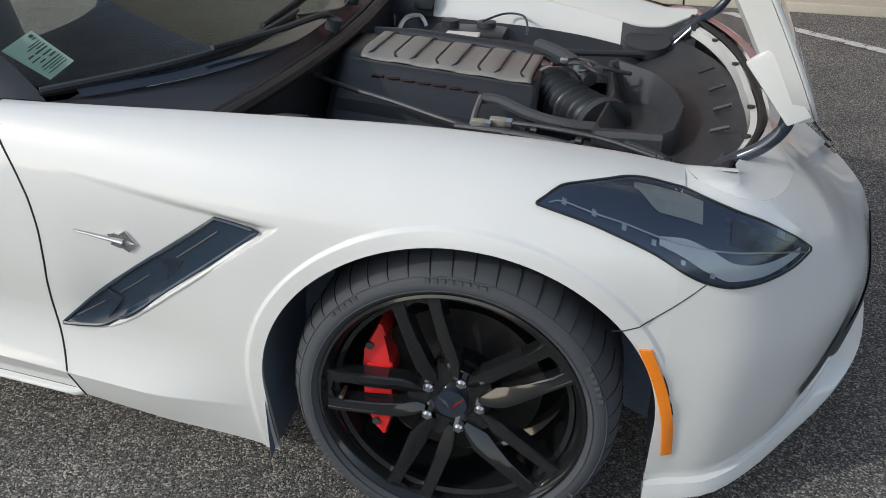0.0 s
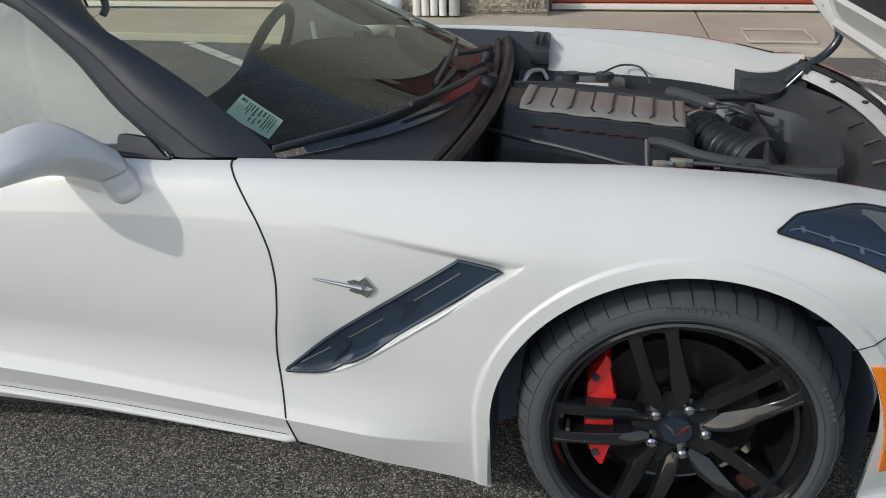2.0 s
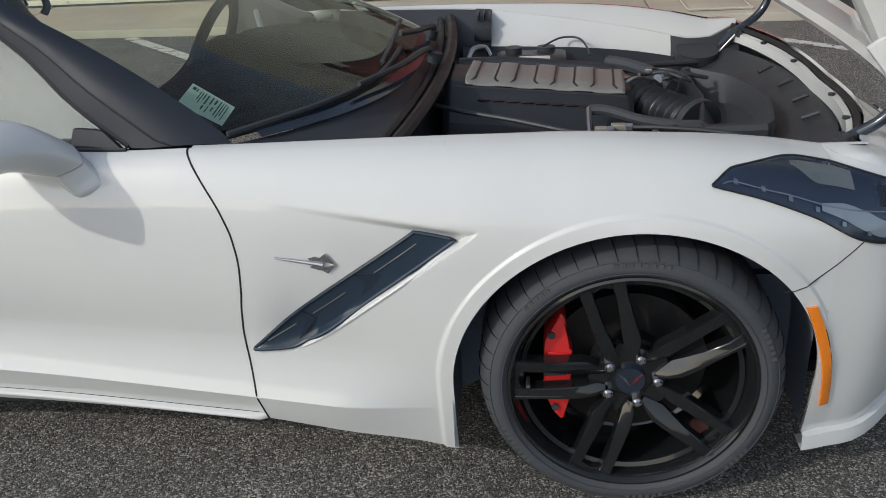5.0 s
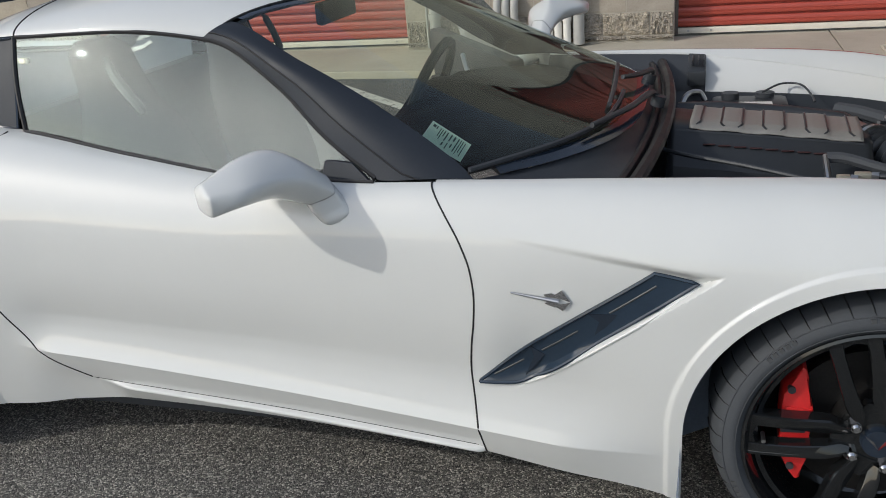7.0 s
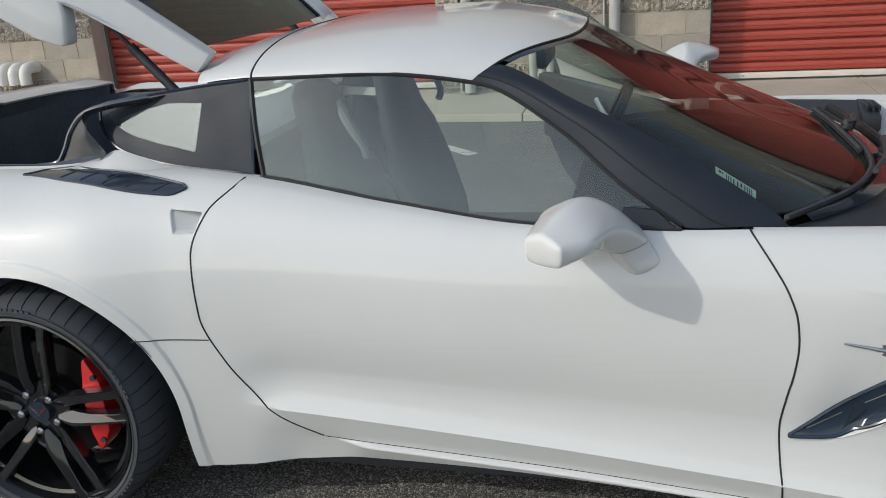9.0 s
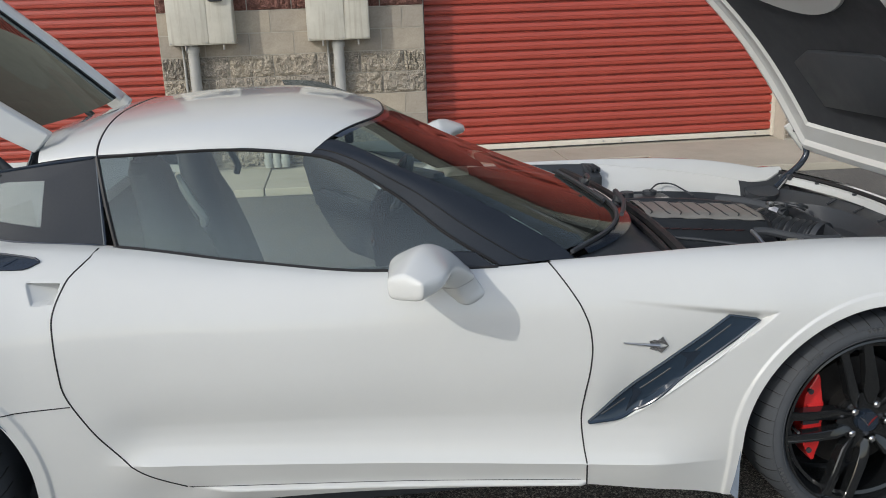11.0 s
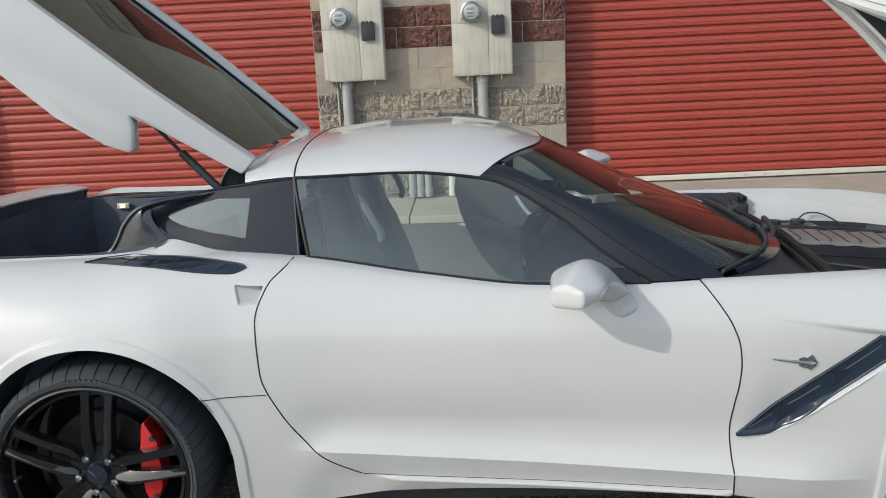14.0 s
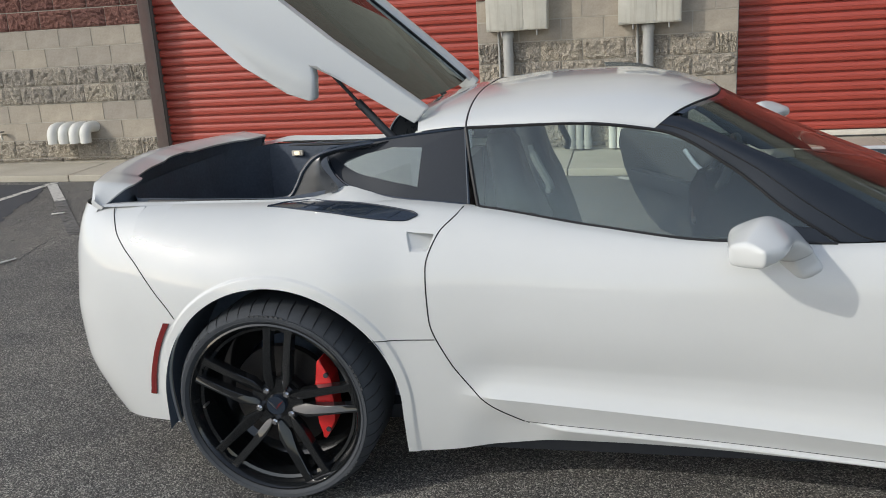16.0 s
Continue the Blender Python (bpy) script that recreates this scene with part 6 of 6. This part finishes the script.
# ---- things on the building ----
def meter_box(x0, x1, group):
    z0, z1, y0 = 1.285, 2.075, 5.41
    bx = thing("meter_box", "beige steel electric meter cabinet with round meter", "meter box", group)
    body = part("cabinet", box(x0, y0, z0, x1, WALL, z1, 0.006), BOX_PAINT, bx)
    part("rain_cap", box(x0 - 0.006, y0 - 0.012, z1 - 0.004, x1 + 0.006, WALL, z1 + 0.010, 0.003), BOX_PAINT, bx)
    split = x0 + (x1 - x0) * 0.605
    zs = z0 + (z1 - z0) * 0.63
    part("upper_cover", box(x0 + 0.008, y0 - 0.006, zs + 0.003, split - 0.003, y0 + 0.002, z1 - 0.012, 0.002), BOX_PAINT, bx)
    part("lower_cover", box(x0 + 0.008, y0 - 0.006, z0 + 0.012, split - 0.003, y0 + 0.002, zs - 0.003, 0.002), BOX_PAINT, bx)
    door = part("side_door", box(split + 0.003, y0 - 0.008, z0 + 0.010, x1 - 0.008, y0 + 0.002, z1 - 0.012, 0.003), BOX_PAINT, bx)
    for z in (z0 + 0.05, z1 - 0.06):
        part("door_hinge", box(split - 0.004, y0 - 0.012, z, split + 0.008, y0, z + 0.05, 0.002), BOX_PAINT, door)
    c = Vector((x0 + 0.195, y0, zs + 0.105))
    ring = part("meter_ring", revolve([(0.0, 0.0), (0.098, 0.0), (0.100, -0.055), (0.088, -0.062), (0.086, -0.045), (0.0, -0.045)], c, 40), STEEL, bx, "bright metal meter ring")
    part("dial", disc(c + Vector((0, -0.085, 0)), (0, 1, 0), 0.070, 0.09, 36), PVC, ring, "white meter face")
    part("display", box(c.x - 0.04, c.y - 0.135, c.z + 0.012, c.x + 0.03, c.y - 0.129, c.z + 0.034, 0.001), CONDUIT, ring)
    for i in range(4):
        part("print_bar", box(c.x - 0.04, c.y - 0.134, c.z - 0.012 - 0.012 * i, c.x + 0.03 - 0.012 * (i % 2), c.y - 0.129, c.z - 0.008 - 0.012 * i), INK, ring)
    dome = part("meter_glass", revolve([(0.001, -0.165), (0.05, -0.160), (0.074, -0.145), (0.081, -0.11), (0.083, -0.05)], c, 36), LENS, ring)
    dome.visible_shadow = False
    part("seal_tag", tube([c + Vector((-0.085, -0.03, -0.05)), c + Vector((-0.10, -0.045, -0.08))], 0.008, 8), STEEL, ring)
    b0 = split + 0.03
    lock = part("lock_cover", box(b0, y0 - 0.055, zs - 0.115, b0 + 0.128, y0 - 0.008, zs + 0.06, 0.012), BLACK, bx, "black plastic lock cover")
    for i in range(3):
        part("cover_rib", box(b0 + 0.012 + 0.04 * i, y0 - 0.060, zs + 0.03, b0 + 0.032 + 0.04 * i, y0 - 0.02, zs + 0.068, 0.004), BLACK, lock)
    for x in (x0 + 0.14, x1 - 0.11):
        part("drain_stub", tube([(x, y0 + 0.06, z0 - 0.05), (x, y0 + 0.06, z0 + 0.01)], 0.009, 8), STEEL, bx)
    for x, z in ((x0 + 0.02, z0 + 0.02), (split - 0.02, z0 + 0.02), (x1 - 0.02, z0 + 0.02), (x0 + 0.02, z1 - 0.02)):
        part("screw", disc((x, y0 - 0.008, z), (0, 1, 0), 0.006, 0.006, 8), STEEL, bx)
    return bx


meter_box(-0.268, 0.328, "meter cabinets on the pier")
meter_box(0.995, 1.577, "meter cabinets on the pier")


def conduit(name, pts, r, mt, label, group="", collars=()):
    c = thing(name, label, "pipe", group)
    part("pipe", tube(pts, r, 14), mt, c)
    for z in collars:
        part("collar", disc((pts[0][0], pts[0][1], z), (0, 0, 1), r * 1.22, 0.05, 20), mt, c)
    return c


for x in (-0.075, 1.275):
    conduit("conduit", [(x, 5.515, APRON), (x, 5.515, 1.29)], 0.051, CONDUIT, "thick grey conduit rising to a meter cabinet", "riser conduits", (1.24, 0.4))
    conduit("ground_wire_pipe", [(x - 0.095, 5.57, APRON), (x - 0.095, 5.57, 0.6), (x - 0.10, 5.57, 1.29)], 0.012, CONDUIT, "thin grey ground wire pipe on the block wall", "ground wire pipes")
for x in (0.53, 0.61, 0.69):
    conduit("conduit", smooth_path([(x, 5.50, APRON), (x, 5.50, 0.30), (x, 5.505, 0.46), (x, 5.55, 0.53), (x, 5.62, 0.545)], 5), 0.037, CONDUIT, "grey conduit turning into the block wall", "elbow conduits", (0.16,))
for x in (0.93, 1.01, 1.09, 1.17):
    c = conduit("pipe_stub", [(x, 5.50, APRON), (x, 5.50, 0.36)], 0.035, PVC, "short white plastic pipe stub with a cap", "pipe stubs")
    part("pipe_cap", disc((x, 5.50, 0.35), (0, 0, 1), 0.042, 0.07, 20), PVC, c)
for i in range(4):
    x = -5.27 + 0.138 * i
    conduit("elbow_pipe", smooth_path([(x + 0.02, 5.62, 0.49), (x, 5.50, 0.495), (x - 0.01, 5.44, 0.46), (x - 0.012, 5.425, 0.40), (x - 0.012, 5.425, 0.33)], 6), 0.062, PVC, "white plastic vent elbow out of the block wall", "vent elbows")
hb = thing("hose_bib", "small dark wall tap on the block wall", "tap")
part("spout", tube(smooth_path([(-6.02, 5.60, 0.43), (-6.02, 5.52, 0.43), (-6.0, 5.50, 0.38)]), 0.013, 8), BRASS, hb)
part("tap_wheel", disc((-6.02, 5.53, 0.47), (0, 0, 1), 0.03, 0.012, 14), JAMB, hb)
sg = thing("wall_sign", "white parking notice plate with red bands on the block wall", "sign")
plate = box(-6.215, 5.572, 1.395, -5.900, 5.580, 1.850, 0.003)
part("plate", plate, PVC, sg)
for z0, z1 in ((1.728, 1.832), (1.412, 1.518)):
    part("red_band", box(-6.197, 5.568, z0, -5.918, 5.573, z1), SIGN_RED, sg)
for word, z in (("RESERVED", 1.786), ("PARKING", 1.739)):
    txt = bpy.data.curves.new("word", "FONT")
    txt.body, txt.size, txt.align_x, txt.extrude, txt.offset = word, 0.047, "CENTER", 0.001, 0.0008
    ob = new("word", txt)
    ob.parent, ob.matrix_world = sg, pose(-6.0575, 5.566, z, 90, 0, 0)
    txt.materials.append(PVC)
for z, w, h in ((1.655, 0.070, 0.020), (1.612, 0.120, 0.018)):
    part("print_bar", box(-6.0575 - w / 2, 5.569, z, -6.0575 + w / 2, 5.573, z + h), CONDUIT, sg)
for z, w, h in ((1.482, 0.20, 0.014), (1.455, 0.22, 0.012), (1.425, 0.15, 0.016)):
    part("print_bar", box(-6.0575 - w / 2, 5.564, z, -6.0575 + w / 2, 5.569, z + h), PVC, sg)
cov = thing("utility_cover", "flush concrete utility cover in the apron", "cover")
part("cover_slab", box(3.70, 4.52, 0.06, 4.16, 4.98, APRON - 0.016, 0.004), CONCRETE, cov)
rim = [(3.69, 4.51, 0.086), (4.17, 4.51, 0.086), (4.17, 4.99, 0.092), (3.69, 4.99, 0.092), (3.69, 4.51, 0.086)]
part("cover_rim", tube(rim, 0.010, 6), CONCRETE, cov)

# worn paint and cracks on the asphalt
def ground_strip(name, pts, w, mt, z, label, cat):
    p = [Vector(q) for q in pts]
    rows = []
    for i, q in enumerate(p):
        d = (p[min(i + 1, len(p) - 1)] - p[max(i - 1, 0)]).normalized()
        n = Vector((-d.y, d.x)) * (w[i] if isinstance(w, list) else w) / 2
        rows.append([(q.x + n.x, q.y + n.y, z), (q.x - n.x, q.y - n.y, z)])
    ob = part(name, sheet(rows), mt, None)
    return tagged(ob, label, cat, "", "structure")


for a, b, w, mt in (((-4.885, 4.80), (-4.895, 3.75), 0.09, WORN), ((-4.895, 3.75), (-4.93, 2.6), 0.09, GHOST), ((-4.85, 4.69), (-4.17, 3.86), 0.10, WORN), ((-4.17, 3.86), (-3.15, 2.60), 0.10, GHOST),
                    ((-0.9, 4.62), (0.35, 3.4), 0.10, WORN), ((3.7, 4.25), (5.4, 2.6), 0.10, WORN), ((1.0, 4.45), (1.9, 3.9), 0.10, WORN)):
    n = 12
    label = "worn white parking line on the asphalt" if mt == WORN else "faded ghost of a parking line on asphalt"
    ground_strip("parking_line", [lerp(Vector(a), Vector(b), i / n) for i in range(n + 1)], w, mt, 0.005, label, "road marking")
# darker asphalt beside the lines, with an uneven edge
rnd = random.Random(11)
edge = smooth_path([Vector((-4.95, 4.70, 0)), Vector((-4.64, 4.20, 0)), Vector((-4.38, 3.50, 0)), Vector((-4.16, 2.95, 0)), Vector((-4.12, 2.48, 0)), Vector((-4.3, 1.7, 0)), Vector((-4.9, 1.0, 0))], 6)
dark_patch = part("sealed_asphalt", sheet([[(-9.0, p.y + 0.15, 0.0025), (p.x + rnd.uniform(-0.03, 0.03), p.y, 0.0025)] for p in edge]), DARK_PATCH, None)
tagged(dark_patch, "darker patch in the asphalt", "asphalt patch", "", "structure")
rnd = random.Random(4)
for a, b in (((-0.30, -1.42), (-0.05, -0.70)), ((0.2, 4.5), (0.5, 3.3)), ((-3.10, 1.30), (-3.22, 1.62)), ((-3.20, 1.62), (-3.12, 1.90)), ((-3.12, 1.90), (-3.30, 2.55)), ((-4.60, 4.05), (-4.15, 3.95)), ((3.2, -0.9), (4.4, -1.4))):
    n = 26
    d = (Vector(b) - Vector(a)).orthogonal().normalized()
    pts, off = [], 0
    for i in range(n + 1):
        off = off * 0.7 + rnd.uniform(-0.014, 0.014)
        pts.append(lerp(Vector(a), Vector(b), i / n) + d * off)
    ground_strip("crack", pts, [rnd.uniform(0.003, 0.012) for _ in pts], DARK, 0.003, "dark crack in the asphalt", "crack")

# scraps and grit that lie on the asphalt
for a, b, w in (((-3.22, 1.76), (-3.14, 1.90), 0.014), ((-3.85, 3.29), (-3.74, 3.32), 0.030)):
    a, b = Vector((*a, 0.006)), Vector((*b, 0.010))
    side = Vector((-(b - a).y, (b - a).x, 0)).normalized() * w / 2
    ob = part("wood_chip", prism([a - side, lerp(a, b, 0.5) - side * 1.5, b - side * 0.6, b + side * 0.5, lerp(a, b, 0.4) + side, a + side * 0.7], (0, 0, 0.007), None, 0.001), PVC, None)
    tagged(ob, "pale splinter lying on the asphalt", "litter", "splinters on the asphalt")
rnd = random.Random(23)
bm = bmesh.new()
for k in range(150):
    far = k < 90
    x, y = (rnd.uniform(-6.5, -2.6), rnd.uniform(0.6, 4.6)) if far else (rnd.uniform(-1.5, 3.5), rnd.uniform(-1.6, -0.95))
    r = rnd.uniform(0.008, 0.022) if far else rnd.uniform(0.003, 0.007)
    ring, turn = [], rnd.uniform(0, 6.3)
    for i in range(6):
        q = r * rnd.uniform(0.6, 1.1)
        ring.append(Vector((x + q * math.cos(turn + i * 1.047), y + 0.7 * q * math.sin(turn + i * 1.047), 0.002)))
    prism(ring, (0, 0, r * 0.5), bm)
grit = part("grit", bm, GRIT, None)
tagged(grit, "pale grit scattered over the asphalt", "grit", "", "stuff")

# ---- masonry blocks ----
COURSE, BASE = 0.2045, 0.145


def block_mesh(name, w, h, mt, rough, seed):
    """One block: pillowed and arrised, or with a broken face."""
    r = random.Random(seed)
    nu, nv = (16, 8) if rough else (1, 1)
    rows = []
    for i in range(nu + 1):
        row = []
        for j in range(nv + 1):
            edge = i in (0, nu) or j in (0, nv)
            y = -0.004 if not rough else (-r.uniform(0.002, 0.012) if edge else -r.uniform(0.004, 0.034))
            dx = 0 if (edge or not rough) else r.uniform(-0.008, 0.008)
            row.append(Vector((lerp(0.0055, w - 0.0055, i / nu) + dx, y, lerp(0.0055, h - 0.0055, j / nv) + dx * 0.5)))
        rows.append(row)
    bm = sheet(rows)
    rim = outline(rows)
    sheet([rim, [Vector((p.x, 0.004, p.z)) for p in rim]], bm, True)
    return mesh_of(name, bm, mt, rough, 14)


def lay_blocks(wall_ob, x0, x1, z_top, w, seed):
    kinds = {}
    row = 0
    z = BASE - COURSE
    while z < z_top - 0.05:
        rough = row in (0, 1, 4, 5) or row in (8, 9)
        mt = REDBLOCK if row in (8, 9) else (SPLIT if rough else TAN)
        h = COURSE
        zb = z
        if zb < APRON:
            zb, h = APRON, z + COURSE - APRON
        if h > 0.03:
            x = x1
            first = row % 2
            while x > x0 + 0.02:
                bw = min(w / 2 if first else w, x - x0)
                first = 0
                if bw < 0.05:
                    break
                key = (round(bw, 3), round(h, 3), mt.name, seed % 3 if not rough else (seed + row * 7 + int(x * 10)) % 5)
                if key not in kinds:
                    kinds[key] = block_mesh("block", bw, h, mt, rough, hash((round(bw * 1000), key[3])) % 1000)
                b = new("block", kinds[key])
                b.parent, b.location = wall_ob, (x - bw, WALL, zb)
                x -= bw
        z += COURSE
        row += 1


lay_blocks(wall_mid, *PILLAR, 2.55, 2.495 / 6, 1)
lay_blocks(wall_left, -7.35, LEFT_END, 2.30, 0.4075, 2)
lay_blocks(wall_right, RIGHT_END, 7.5, 1.9, 0.41, 3)
# the courses above the doors, joined
bm = bmesh.new()
for c in range(15):
    z = BASE + COURSE * (15 + c) - 0.07
    x = -9.0 - (c % 2) * 0.2
    while x < 11:
        if z > 3.74 or PILLAR[0] < x + 0.2 < PILLAR[1]:
            sheet([[(x + 0.006, WALL + 0.002, z + 0.006), (x + 0.402, WALL + 0.002, z + 0.006)], [(x + 0.402 * 0 + 0.006, WALL + 0.002, z + 0.198), (x + 0.402, WALL + 0.002, z + 0.198)]], bm)
        x += 0.408
tagged(part("upper_blocks", bm, TAN, wall_top, "", False), kind="stuff")
